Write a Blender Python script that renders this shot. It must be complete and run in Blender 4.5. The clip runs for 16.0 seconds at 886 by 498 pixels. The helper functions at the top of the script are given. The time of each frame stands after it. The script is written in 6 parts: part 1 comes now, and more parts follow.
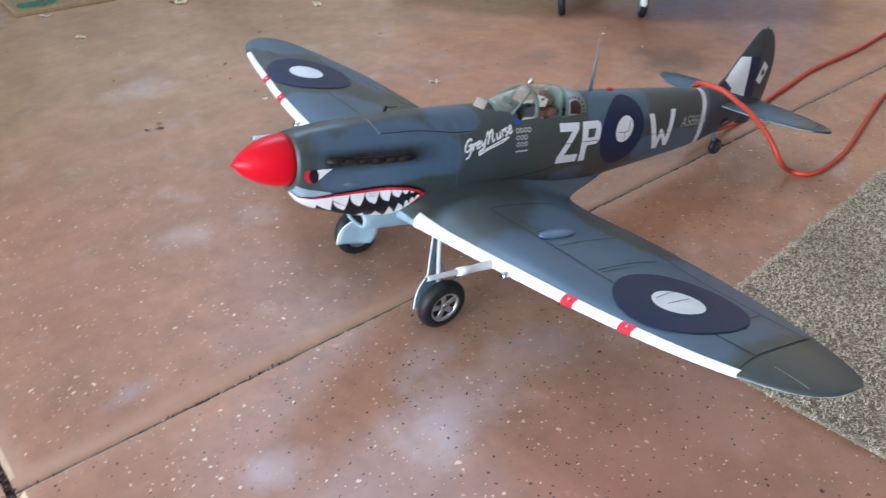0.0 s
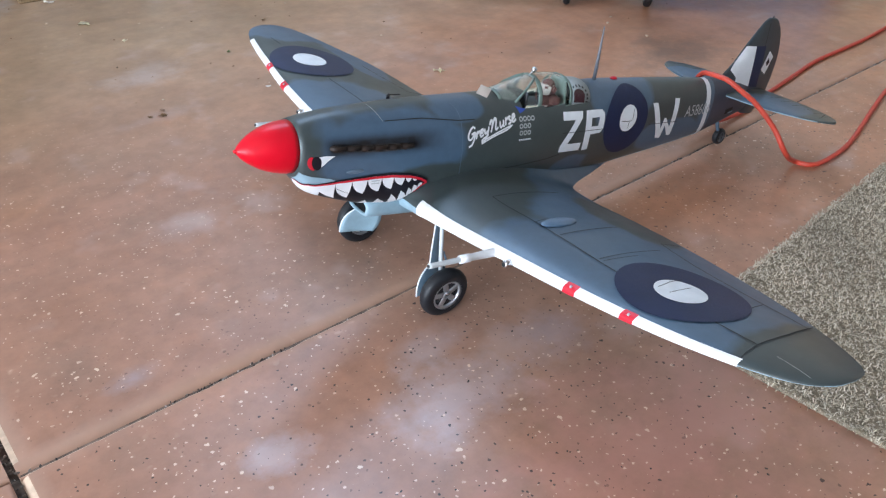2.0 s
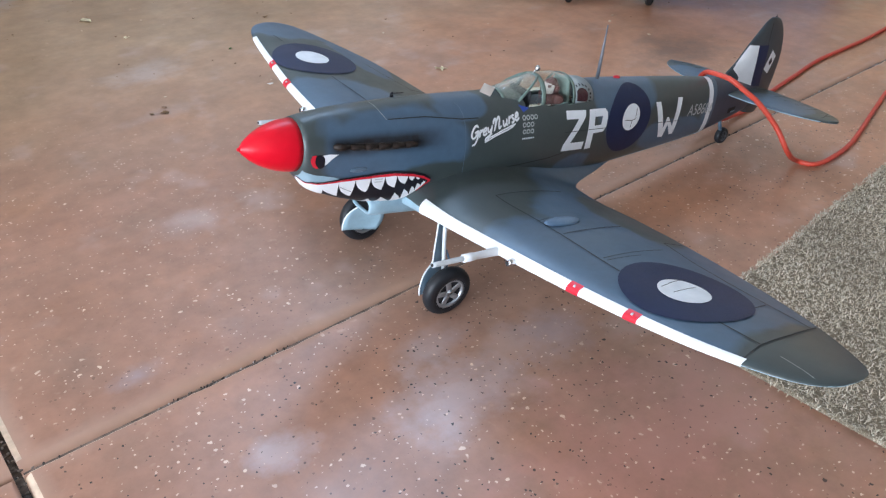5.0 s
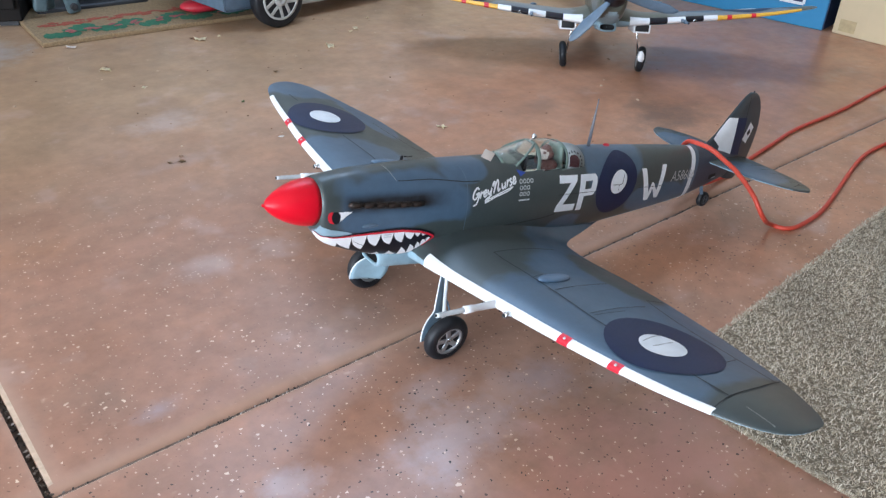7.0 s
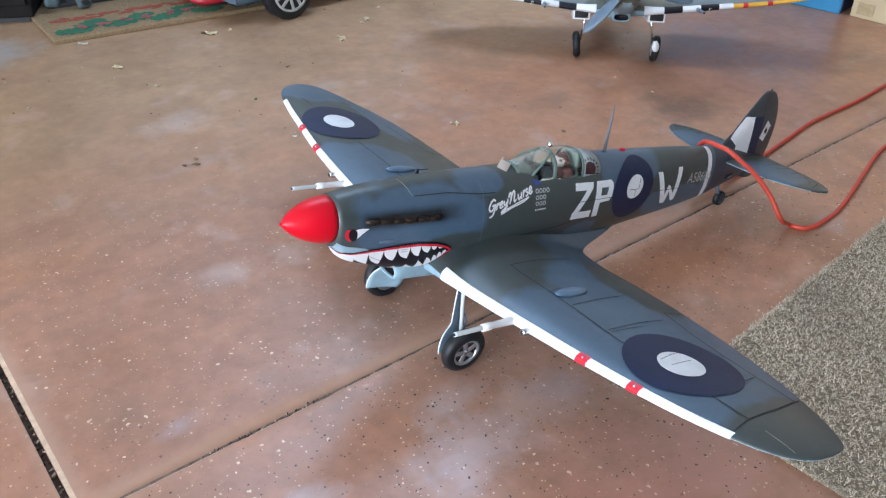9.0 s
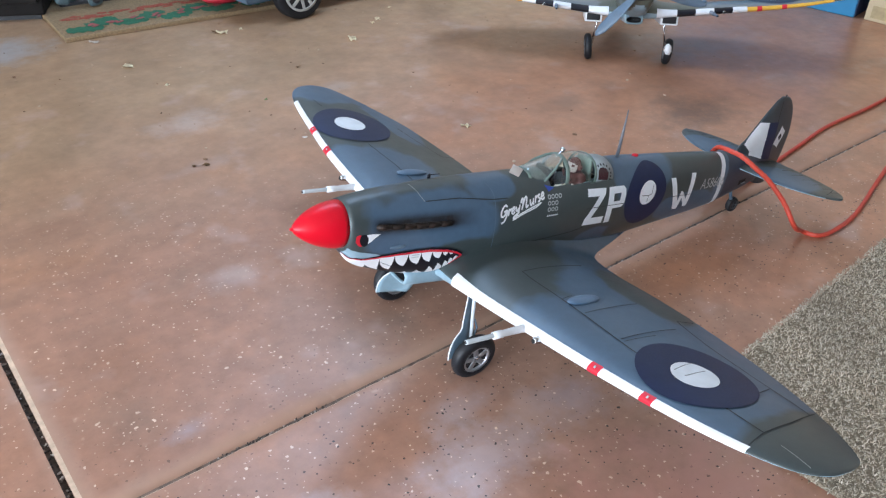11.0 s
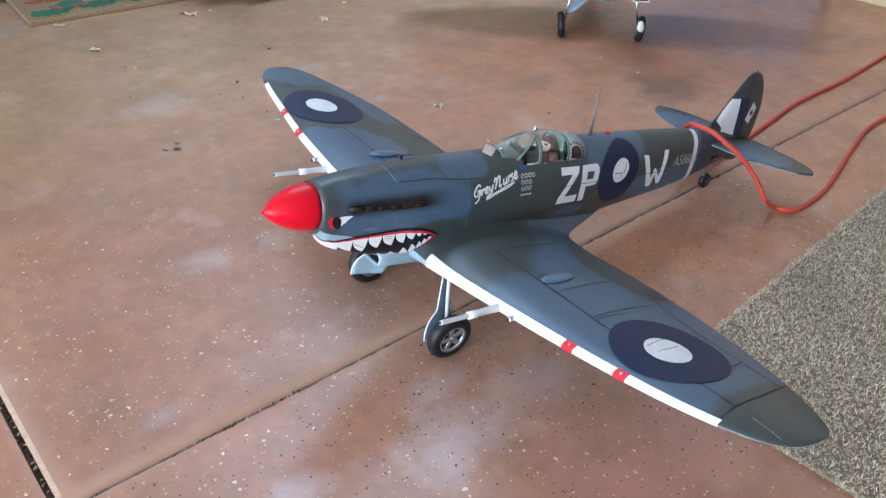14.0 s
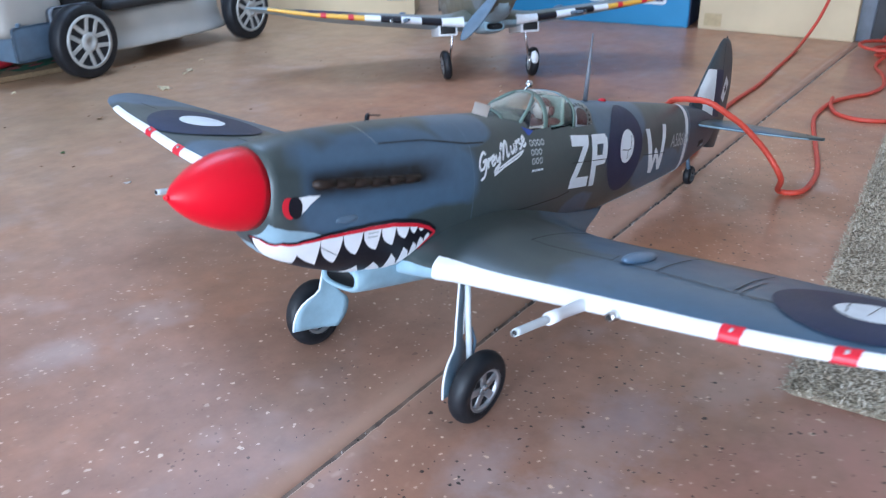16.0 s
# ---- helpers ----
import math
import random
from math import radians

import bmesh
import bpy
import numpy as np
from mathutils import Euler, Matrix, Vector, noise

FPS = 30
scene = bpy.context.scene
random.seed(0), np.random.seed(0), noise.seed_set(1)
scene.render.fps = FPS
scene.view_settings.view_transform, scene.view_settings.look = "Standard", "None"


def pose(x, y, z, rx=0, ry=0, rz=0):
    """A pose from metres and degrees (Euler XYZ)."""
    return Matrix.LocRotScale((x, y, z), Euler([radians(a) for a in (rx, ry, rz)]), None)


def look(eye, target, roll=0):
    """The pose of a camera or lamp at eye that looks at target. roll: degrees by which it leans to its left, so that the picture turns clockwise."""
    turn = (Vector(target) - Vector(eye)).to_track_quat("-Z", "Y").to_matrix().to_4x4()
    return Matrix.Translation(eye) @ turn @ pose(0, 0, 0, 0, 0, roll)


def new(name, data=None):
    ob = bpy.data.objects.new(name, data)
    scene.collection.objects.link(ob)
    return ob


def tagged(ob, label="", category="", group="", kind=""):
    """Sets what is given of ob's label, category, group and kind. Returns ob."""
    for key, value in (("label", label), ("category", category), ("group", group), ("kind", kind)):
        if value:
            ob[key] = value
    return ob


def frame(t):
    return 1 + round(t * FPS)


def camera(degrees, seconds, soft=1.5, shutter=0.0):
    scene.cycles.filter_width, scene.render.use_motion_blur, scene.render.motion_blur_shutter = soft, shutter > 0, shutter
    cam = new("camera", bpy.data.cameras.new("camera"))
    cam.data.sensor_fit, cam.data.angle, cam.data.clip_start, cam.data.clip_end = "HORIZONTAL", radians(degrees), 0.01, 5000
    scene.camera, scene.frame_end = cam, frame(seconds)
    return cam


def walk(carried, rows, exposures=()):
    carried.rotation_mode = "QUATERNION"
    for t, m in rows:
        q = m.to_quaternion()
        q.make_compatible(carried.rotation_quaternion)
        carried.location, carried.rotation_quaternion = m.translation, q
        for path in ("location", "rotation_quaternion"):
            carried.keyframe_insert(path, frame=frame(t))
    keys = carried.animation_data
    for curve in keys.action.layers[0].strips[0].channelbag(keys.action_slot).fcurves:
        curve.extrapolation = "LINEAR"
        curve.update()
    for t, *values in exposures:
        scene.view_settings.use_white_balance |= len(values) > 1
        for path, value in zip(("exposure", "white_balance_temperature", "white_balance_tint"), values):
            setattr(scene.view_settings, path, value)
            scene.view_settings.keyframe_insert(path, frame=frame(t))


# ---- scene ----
cam = camera(57.7, 16.0, soft=1.25, shutter=0.8)
PATH = [
    (0, (0.05, 0.07, 0.863), (0.017, 1.739, -0.239), 0.1),
    (0.5, (0.033, 0.061, 0.86), (-0.026, 1.722, -0.253), 1.2),
    (1, (0.049, 0.066, 0.859), (-0.003, 1.725, -0.257), 0.5),
    (1.5, (0.048, 0.066, 0.86), (0.013, 1.721, -0.262), 0.6),
    (2, (0.051, 0.068, 0.86), (0.011, 1.723, -0.262), 0.3),
    (2.5, (0.051, 0.067, 0.862), (0.01, 1.723, -0.259), 0.2),
    (3, (0.05, 0.065, 0.863), (0.01, 1.724, -0.253), 0.2),
    (3.5, (0.049, 0.067, 0.861), (0.011, 1.726, -0.256), 0.1),
    (5.8, (0.044, 0.069, 0.863), (0.005, 1.719, -0.268), 0.7),
    (6, (0.046, 0.06, 0.868), (0.003, 1.718, -0.251), 0.6),
    (6.5, (0.032, 0.021, 0.905), (0.0, 1.736, -0.123), 1.5),
    (7, (0.024, -0.023, 0.939), (0.009, 1.688, -0.097), 2.6),
    (7.5, (0.019, -0.009, 0.992), (-0.002, 1.673, -0.089), 2.0),
    (8, (0.017, 0.005, 1.001), (-0.011, 1.681, -0.089), 1.4),
    (8.5, (0.015, 0.009, 0.997), (-0.017, 1.684, -0.095), 1.5),
    (9, (0.012, 0.012, 0.997), (-0.029, 1.688, -0.093), 1.6),
    (11.5, (0.003, 0.029, 1.002), (-0.057, 1.7, -0.095), 1.8),
    (12, (0.01, 0.029, 1.0), (-0.049, 1.696, -0.103), 1.6),
    (12.5, (0.012, 0.033, 0.998), (-0.03, 1.701, -0.103), 1.8),
    (13, (0.012, 0.033, 0.999), (-0.01, 1.698, -0.108), 1.7),
    (13.5, (0.011, 0.031, 0.999), (0.006, 1.685, -0.125), 2.0),
    (14, (0.012, 0.03, 0.999), (0.009, 1.68, -0.132), 1.9),
    (14.5, (0.021, 0.047, 0.976), (0.0, 1.681, -0.176), 0.3),
    (15, (0.024, 0.081, 0.926), (0.024, 1.755, -0.168), 1.2),
    (15.3, (0.021, 0.175, 0.867), (0.02, 1.845, -0.234), 0.4),
    (15.5, (-0.064, 0.27, 0.76), (0.1, 1.982, -0.261), -0.5),
    (16, (-0.187, 0.393, 0.58), (0.223, 2.163, -0.258), -0.5),
]
walk(cam, [(t, look(eye, target, roll)) for t, eye, target, roll in PATH], [(0, 0.03, 5900, 10), (15.0, 0.03, 5900, 10), (15.5, 0.02, 5550, 10), (16.0, 0.06, 5250, 10)])


# ---- light -------------------------------------------------------------
# The garage lies turned by ANG: u runs along the long floor joint, v across it.
ANG = 41.2
UU = Vector((math.cos(radians(ANG)), math.sin(radians(ANG)), 0))
VV = Vector((-math.sin(radians(ANG)), math.cos(radians(ANG)), 0))


def uv(u, v, z=0.0):
    return UU * u + VV * v + Vector((0, 0, z))


world = bpy.data.worlds.new("sky")
scene.world = world
world.use_nodes = True
wn = world.node_tree
sky = wn.nodes.new("ShaderNodeTexSky")
sky.sky_type, sky.sun_disc = "NISHITA", False
sky.sun_elevation, sky.sun_rotation = radians(50), radians(200)
wn.links.new(sky.outputs[0], wn.nodes["Background"].inputs[0])
wn.nodes["Background"].inputs[1].default_value = 0.12

U0, U1, V0, V1, HIGH = -4.2, 4.05, -2.4, 4.1, 2.6
DOOR_V0, DOOR_V1, DOOR_H = -2.2, 1.6, 2.2      # the open garage door, in the wall that the aircraft face
SKYL = (1.0, 2.6, 2.3, 3.2)                 # the skylight: u0, u1, v0, v1
WIN = (-3.4, -0.8, 0.95, 2.05)                   # the side window: u0, u1, z0, z1


def area_light(name, centre, aim, sx, sy, watts, colour):
    data = bpy.data.lights.new(name, "AREA")
    data.shape, data.size, data.size_y, data.energy, data.color = "RECTANGLE", sx, sy, watts, colour
    ob = new(name, data)
    ob.matrix_world = look(centre, aim)
    return ob


dv = (DOOR_V0 + DOOR_V1) / 2
door_light = area_light("door_daylight", uv(U0 - 0.05, dv, DOOR_H / 2), uv(2, dv, DOOR_H / 2), DOOR_V1 - DOOR_V0, DOOR_H, 425, (0.88, 0.945, 1.0))
su, sv = (SKYL[0] + SKYL[1]) / 2, (SKYL[2] + SKYL[3]) / 2
sky_light = area_light("skylight_daylight", uv(su, sv, HIGH + 0.03), uv(su, sv + 0.001, 0), SKYL[1] - SKYL[0], SKYL[3] - SKYL[2], 46, (0.62, 0.81, 1.06))
sky_light.matrix_world = pose(*uv(su, sv, HIGH + 0.03), 0, 0, ANG)
wu, wz = (WIN[0] + WIN[1]) / 2, (WIN[2] + WIN[3]) / 2
win_light = area_light("window_daylight", uv(wu, V1 + 0.04, wz), uv(wu, V1 - 1, wz), WIN[1] - WIN[0], WIN[3] - WIN[2], 34, (0.85, 0.93, 1.0))

# ---- materials ---------------------------------------------------------


def material(name):
    m = bpy.data.materials.new(name)
    m.use_nodes = True
    return m, m.node_tree, m.node_tree.nodes["Principled BSDF"]


def node(t, kind, **inputs):
    n = t.nodes.new(kind)
    for key, value in inputs.items():
        n.inputs[key.replace("_", " ")].default_value = value
    return n


def coords(t, which="Object"):
    return t.nodes.new("ShaderNodeTexCoord").outputs[which]


def noise_of(t, vec, scale, detail=4.0, rough=0.55):
    n = node(t, "ShaderNodeTexNoise", Scale=scale, Detail=detail, Roughness=rough)
    t.links.new(vec, n.inputs["Vector"])
    return n.outputs["Fac"]


def ramp(t, fac, stops):
    r = t.nodes.new("ShaderNodeValToRGB")
    while len(r.color_ramp.elements) < len(stops):
        r.color_ramp.elements.new(0.5)
    for e, (pos, c) in zip(r.color_ramp.elements, stops):
        e.position = pos
        e.color = (c, c, c, 1) if isinstance(c, (int, float)) else (*c, 1)
    t.links.new(fac, r.inputs[0])
    return r.outputs[0]


def mix(t, fac, a, b, mode="MIX"):
    n = t.nodes.new("ShaderNodeMix")
    n.data_type, n.blend_type = "RGBA", mode
    for sock, v in ((n.inputs[0], fac), (n.inputs[6], a), (n.inputs[7], b)):
        if isinstance(v, (int, float)):
            sock.default_value = v
        elif isinstance(v, tuple):
            sock.default_value = (*v, 1)
        else:
            t.links.new(v, sock)
    return n.outputs[2]


def calc(t, op, a, b=0.0):
    n = t.nodes.new("ShaderNodeMath")
    n.operation = op
    for sock, v in zip(n.inputs, (a, b)):
        if isinstance(v, (int, float)):
            sock.default_value = v
        else:
            t.links.new(v, sock)
    return n.outputs[0]


def bump(t, b, height, strength=0.2, distance=0.002):
    n = node(t, "ShaderNodeBump", Strength=strength, Distance=distance)
    t.links.new(height, n.inputs["Height"])
    t.links.new(n.outputs[0], b.inputs["Normal"])


def paint(name, colour, rough=0.45, metal=0.0, vary=0.12, scale=35.0, grain=0.05, coat=0.0, spec=0.5):
    """A painted or plain surface with slight unevenness at two scales."""
    m, t, b = material(name)
    o = coords(t)
    big, fine = noise_of(t, o, scale, 3), noise_of(t, o, scale * 12, 2)
    dark = tuple(c * (1 - vary) for c in colour)
    light = tuple(min(1, c * (1 + vary)) for c in colour)
    col = mix(t, ramp(t, big, [(0.3, 0.0), (0.7, 1.0)]), dark, light)
    t.links.new(col, b.inputs["Base Color"])
    r = calc(t, "ADD", rough - 0.08, calc(t, "MULTIPLY", fine, 0.16))
    t.links.new(r, b.inputs["Roughness"])
    b.inputs["Metallic"].default_value = metal
    b.inputs["Coat Weight"].default_value = coat
    b.inputs["Specular IOR Level"].default_value = spec
    bump(t, b, fine, grain, 0.001)
    return m


def camo_paint(name, green, grey):
    """Matt aircraft paint: two colours parted by the mesh's camo field, with sprayed edges and handling marks."""
    m, t, b = material(name)
    o = coords(t)
    a = t.nodes.new("ShaderNodeAttribute")
    a.attribute_name = "camo"
    wob = calc(t, "MULTIPLY", calc(t, "SUBTRACT", noise_of(t, o, 14, 2), 0.5), 0.5)
    f = ramp(t, calc(t, "ADD", calc(t, "ADD", a.outputs["Fac"], wob), 0.5), [(0.44, 0.0), (0.56, 1.0)])
    col = mix(t, f, green, grey)
    worn = ramp(t, noise_of(t, o, 60, 5, 0.7), [(0.3, 0.92), (0.7, 1.07)])
    col = mix(t, 1.0, col, worn, "MULTIPLY")
    # soot blown on by the exhausts
    so = t.nodes.new("ShaderNodeAttribute")
    so.attribute_name = "soot"
    burnt = calc(t, "MULTIPLY", so.outputs["Fac"], ramp(t, noise_of(t, o, 40, 4), [(0.3, 0.75), (0.7, 1.1)]))
    col = mix(t, burnt, col, (0.012, 0.011, 0.012))
    t.links.new(col, b.inputs["Base Color"])
    fine = noise_of(t, o, 500, 2)
    t.links.new(calc(t, "ADD", 0.28, calc(t, "MULTIPLY", noise_of(t, o, 25, 3), 0.16)), b.inputs["Roughness"])
    bump(t, b, fine, 0.05, 0.001)
    return m


GREEN, GREY = (0.047, 0.061, 0.062), (0.066, 0.113, 0.173)
CAMO = camo_paint("camouflage_paint", GREEN, GREY)
CAMO2 = camo_paint("camouflage_paint_other", (0.09, 0.10, 0.08), (0.16, 0.19, 0.21))
SKYBLUE = paint("pale_blue_underside", (0.27, 0.39, 0.46), 0.42)
BLUEGREY = paint("blue_grey_paint", (0.105, 0.155, 0.215), 0.4)
DOORBLUE = paint("mid_blue_paint", (0.17, 0.26, 0.34), 0.4)
MASTGREY = paint("mast_grey", (0.14, 0.145, 0.165), 0.45, vary=0.15)
BLISTER = paint("blister_blue", (0.115, 0.185, 0.28), 0.4)
RED = paint("red_gloss", (0.62, 0.002, 0.016), 0.33, vary=0.03)
RED.node_tree.nodes["Principled BSDF"].inputs["Specular IOR Level"].default_value = 0.28
REDTAPE = paint("red_decal", (0.56, 0.012, 0.03), 0.4, vary=0.05)
WHITE = paint("white_decal", (0.78, 0.80, 0.82), 0.42, vary=0.05)
OFFWHITE = paint("white_worn", (0.76, 0.80, 0.84), 0.45, vary=0.08)
GREYLET = paint("grey_letters", (0.46, 0.49, 0.50), 0.45, vary=0.08)
NAVY = paint("navy_decal", (0.010, 0.019, 0.064), 0.42, vary=0.1, spec=0.28)
BLACK = paint("black_decal", (0.009, 0.009, 0.014), 0.4, vary=0.1, spec=0.3)
PANEL = paint("panel_line", (0.018, 0.021, 0.022), 0.6)
SEAM = paint("pale_scratch", (0.36, 0.38, 0.37), 0.6)
YELLOW = paint("yellow_decal", (0.75, 0.42, 0.05), 0.4, vary=0.06)
BLUETAB = paint("blue_decal", (0.02, 0.06, 0.35), 0.4)
FINPAINT = paint("dark_fin_paint", (0.036, 0.046, 0.054), 0.4, vary=0.1)
DARKNAVY = paint("dark_navy_paint", (0.026, 0.036, 0.066), 0.4, vary=0.1)
RUST = paint("burnt_exhaust", (0.024, 0.015, 0.011), 0.55, metal=0.4, vary=0.4, scale=120)
SOOT = paint("soot", (0.035, 0.032, 0.032), 0.7, vary=0.25, scale=90)
RUBBER = paint("black_rubber", (0.012, 0.013, 0.016), 0.5, vary=0.2, scale=60, grain=0.12, spec=0.35)
BARREL = paint("pale_grey_barrel", (0.54, 0.58, 0.60), 0.35, vary=0.08)
RIM = paint("grey_metal_rim", (0.42, 0.43, 0.45), 0.32, metal=0.7, vary=0.1)
HUBDARK = paint("dark_grey_hub", (0.06, 0.062, 0.068), 0.45)
STEEL = paint("bright_steel", (0.62, 0.63, 0.65), 0.2, metal=1.0, vary=0.05)
DARKIN = paint("dark_inside", (0.012, 0.012, 0.013), 0.7)
FIG = paint("figure_paint", (0.11, 0.035, 0.03), 0.6, vary=0.3, scale=80)
FIGW = paint("figure_white", (0.52, 0.46, 0.42), 0.6)
MAROON = paint("dark_maroon", (0.045, 0.014, 0.018), 0.25)
COCKPIT = paint("cockpit_green", (0.135, 0.190, 0.165), 0.45)
FRAMEGREY = paint("grey_frame", (0.31, 0.35, 0.36), 0.45)


def glass(name, tint=(0.86, 0.93, 0.90), rough=0.03, clear=1.0):
    m, t, b = material(name)
    b.inputs["Base Color"].default_value = (*tint, 1)
    b.inputs["Roughness"].default_value = rough
    b.inputs["IOR"].default_value = 1.40
    b.inputs["Transmission Weight"].default_value = clear
    return m


GLASS = glass("canopy_glass", (0.93, 0.97, 0.95), 0.03, 1.0)
SCREEN = glass("windscreen_glass", (0.80, 0.84, 0.76), 0.14, 0.93)
FILM = glass("clear_tape", (0.62, 0.55, 0.49), 0.35, 0.55)


# stains and tone patches on the floor, two of them painted shade: u, v, half lengths, colour, strength
FLOOR_PATCHES = [
    (0.80, 2.17, 0.15, 0.10, (0.47, 0.42, 0.42), 0.45),
    (0.72, 1.90, 0.12, 0.05, (0.46, 0.40, 0.41), 0.22),
    (0.56, 1.38, 0.10, 0.07, (0.46, 0.42, 0.44), 0.24),
    # these two dark browns paint shade behind the tail and by the other aircraft
    (2.12, 1.36, 0.20, 0.16, (0.15, 0.085, 0.060), 0.85),
    (1.97, 2.33, 0.12, 0.09, (0.19, 0.105, 0.08), 0.35),
    (0.30, 1.02, 0.05, 0.03, (0.36, 0.33, 0.38), 0.5),
    (0.66, 0.68, 0.15, 0.11, (0.47, 0.42, 0.46), 0.50),
    (0.70, 0.79, 0.09, 0.06, (0.47, 0.43, 0.47), 0.35),
    (0.40, 0.745, 0.07, 0.05, (0.48, 0.43, 0.47), 0.55),
    (0.87, 0.69, 0.10, 0.09, (0.38, 0.33, 0.38), 0.45),
    (0.98, 0.45, 0.18, 0.14, (0.36, 0.26, 0.24), 0.4),
    (0.50, 3.10, 0.22, 0.20, (0.34, 0.34, 0.35), 0.85),
    (1.30, 2.18, 0.10, 0.05, (0.42, 0.36, 0.36), 0.40),
    (0.84, 0.42, 0.34, 0.22, (0.46, 0.232, 0.195), 0.60),
    (2.70, 1.75, 0.40, 0.25, (0.30, 0.215, 0.205), 0.55),
]


def floor_material():
    """Terracotta-coloured ground concrete with pale and dark chips, smooth margins along the joints, pale stains."""
    m, t, b = material("terracotta_concrete")
    o = coords(t)
    big = noise_of(t, o, 1.1, 5, 0.6)
    mid = noise_of(t, o, 6, 5, 0.6)
    col = ramp(t, big, [(0.25, (0.262, 0.150, 0.110)), (0.5, (0.338, 0.201, 0.149)), (0.75, (0.41, 0.262, 0.198))])
    sep = t.nodes.new("ShaderNodeSeparateXYZ")
    t.links.new(o, sep.inputs[0])
    deep = calc(t, "ADD", calc(t, "ADD", calc(t, "MULTIPLY", sep.outputs[1], 0.05), calc(t, "MULTIPLY", sep.outputs[0], 0.55)), calc(t, "MULTIPLY", noise_of(t, o, 1.7, 4), 1.2))
    col = mix(t, ramp(t, calc(t, "MULTIPLY", deep, 0.5), [(0.50, 0.0), (0.85, 0.66)]), col, (0.44, 0.218, 0.120))
    dry = calc(t, "ADD", calc(t, "MULTIPLY", sep.outputs[0], 0.6), calc(t, "MULTIPLY", noise_of(t, o, 1.9, 4), 0.6))
    col = mix(t, ramp(t, dry, [(0.30, 0.92), (0.80, 0.0)]), col, (0.350, 0.188, 0.126))
    blot = noise_of(t, o, 3.4, 5, 0.62)
    col = mix(t, ramp(t, blot, [(0.52, 0.0), (0.70, 0.55)]), col, (0.42, 0.205, 0.115))
    col = mix(t, ramp(t, blot, [(0.30, 0.50), (0.46, 0.0)]), col, (0.265, 0.185, 0.140))
    # towards the rear of the garage the colour turns to a yellower tan
    rear_tan = calc(t, "ADD", calc(t, "SUBTRACT", calc(t, "MULTIPLY", sep.outputs[1], 0.25), calc(t, "MULTIPLY", sep.outputs[0], 0.05)), calc(t, "MULTIPLY", calc(t, "SUBTRACT", noise_of(t, o, 1.3, 4), 0.5), 0.2))
    col = mix(t, ramp(t, rear_tan, [(0.35, 0.0), (0.56, 0.8)]), col, (0.338, 0.238, 0.146))
    col = mix(t, 1.0, col, ramp(t, mid, [(0.3, 0.82), (0.7, 1.10)]), "MULTIPLY")
    col = mix(t, 1.0, col, ramp(t, noise_of(t, o, 26, 5, 0.68), [(0.30, 0.86), (0.50, 1.0), (0.72, 1.13)]), "MULTIPLY")
    # pale worn stains
    st = ramp(t, calc(t, "MULTIPLY", noise_of(t, o, 2.3, 4, 0.6), noise_of(t, o, 9, 3, 0.55)), [(0.31, 0.0), (0.42, 0.5)])
    col = mix(t, st, col, (0.44, 0.33, 0.30))
    dk = ramp(t, noise_of(t, o, 3.1, 2.5, 0.5), [(0.58, 0.0), (0.82, 0.5)])
    col = mix(t, dk, col, (0.19, 0.100, 0.072))
    # stains and tone patches, with the painted shade among them
    for u, v, ru, rv, colour, most in FLOOR_PATCHES:
        at = t.nodes.new("ShaderNodeVectorMath")
        at.operation = "SUBTRACT"
        at.inputs[1].default_value = (u, v, 0)
        t.links.new(o, at.inputs[0])
        sq = t.nodes.new("ShaderNodeVectorMath")
        sq.operation = "DIVIDE"
        sq.inputs[1].default_value = (ru, rv, 1)
        t.links.new(at.outputs[0], sq.inputs[0])
        ln = t.nodes.new("ShaderNodeVectorMath")
        ln.operation = "LENGTH"
        t.links.new(sq.outputs[0], ln.inputs[0])
        far = calc(t, "ADD", ln.outputs["Value"], calc(t, "MULTIPLY", calc(t, "SUBTRACT", noise_of(t, o, 11, 5, 0.7), 0.5), 2.1))
        col = mix(t, ramp(t, far, [(0.15, most), (0.92, 0.0)]), col, colour)
    # signed way from the two joints
    j1 = calc(t, "ABSOLUTE", calc(t, "SUBTRACT", sep.outputs[1], 0.945))
    j2 = calc(t, "ABSOLUTE", calc(t, "SUBTRACT", sep.outputs[0], 0.112))
    edge = calc(t, "MINIMUM", j1, calc(t, "MULTIPLY", j2, 1.1))
    edge = calc(t, "ADD", edge, calc(t, "MULTIPLY", calc(t, "SUBTRACT", noise_of(t, o, 30, 3), 0.5), 0.012))
    margin = ramp(t, calc(t, "MULTIPLY", edge, 10.0), [(0.10, 1.0), (0.34, 0.0)])
    # chips; the dark ones lie mostly before the long joint
    here_and_there = noise_of(t, o, 4, 2)
    away = calc(t, "ADD", sep.outputs[1], calc(t, "MULTIPLY", sep.outputs[0], 0.45))
    strewn = ramp(t, calc(t, "MULTIPLY", calc(t, "ADD", away, calc(t, "MULTIPLY", noise_of(t, o, 1.5, 3), 0.6)), 0.25), [(0.50, 1.0), (0.66, 0.0)])
    free = calc(t, "MULTIPLY", calc(t, "SUBTRACT", 1.0, margin), strewn)
    for scale, level, colour, amount in ((64, 0.088, (0.70, 0.57, 0.46), 0.30), (116, 0.10, (0.66, 0.52, 0.42), 0.38), (74, 0.086, (0.016, 0.010, 0.009), 0.18), (140, 0.125, (0.016, 0.012, 0.011), 0.20)):
        v = node(t, "ShaderNodeTexVoronoi", Scale=float(scale))
        warp = t.nodes.new("ShaderNodeVectorMath")
        warp.operation = "ADD"
        nz = node(t, "ShaderNodeTexNoise", Scale=scale * 1.3, Detail=2.0)
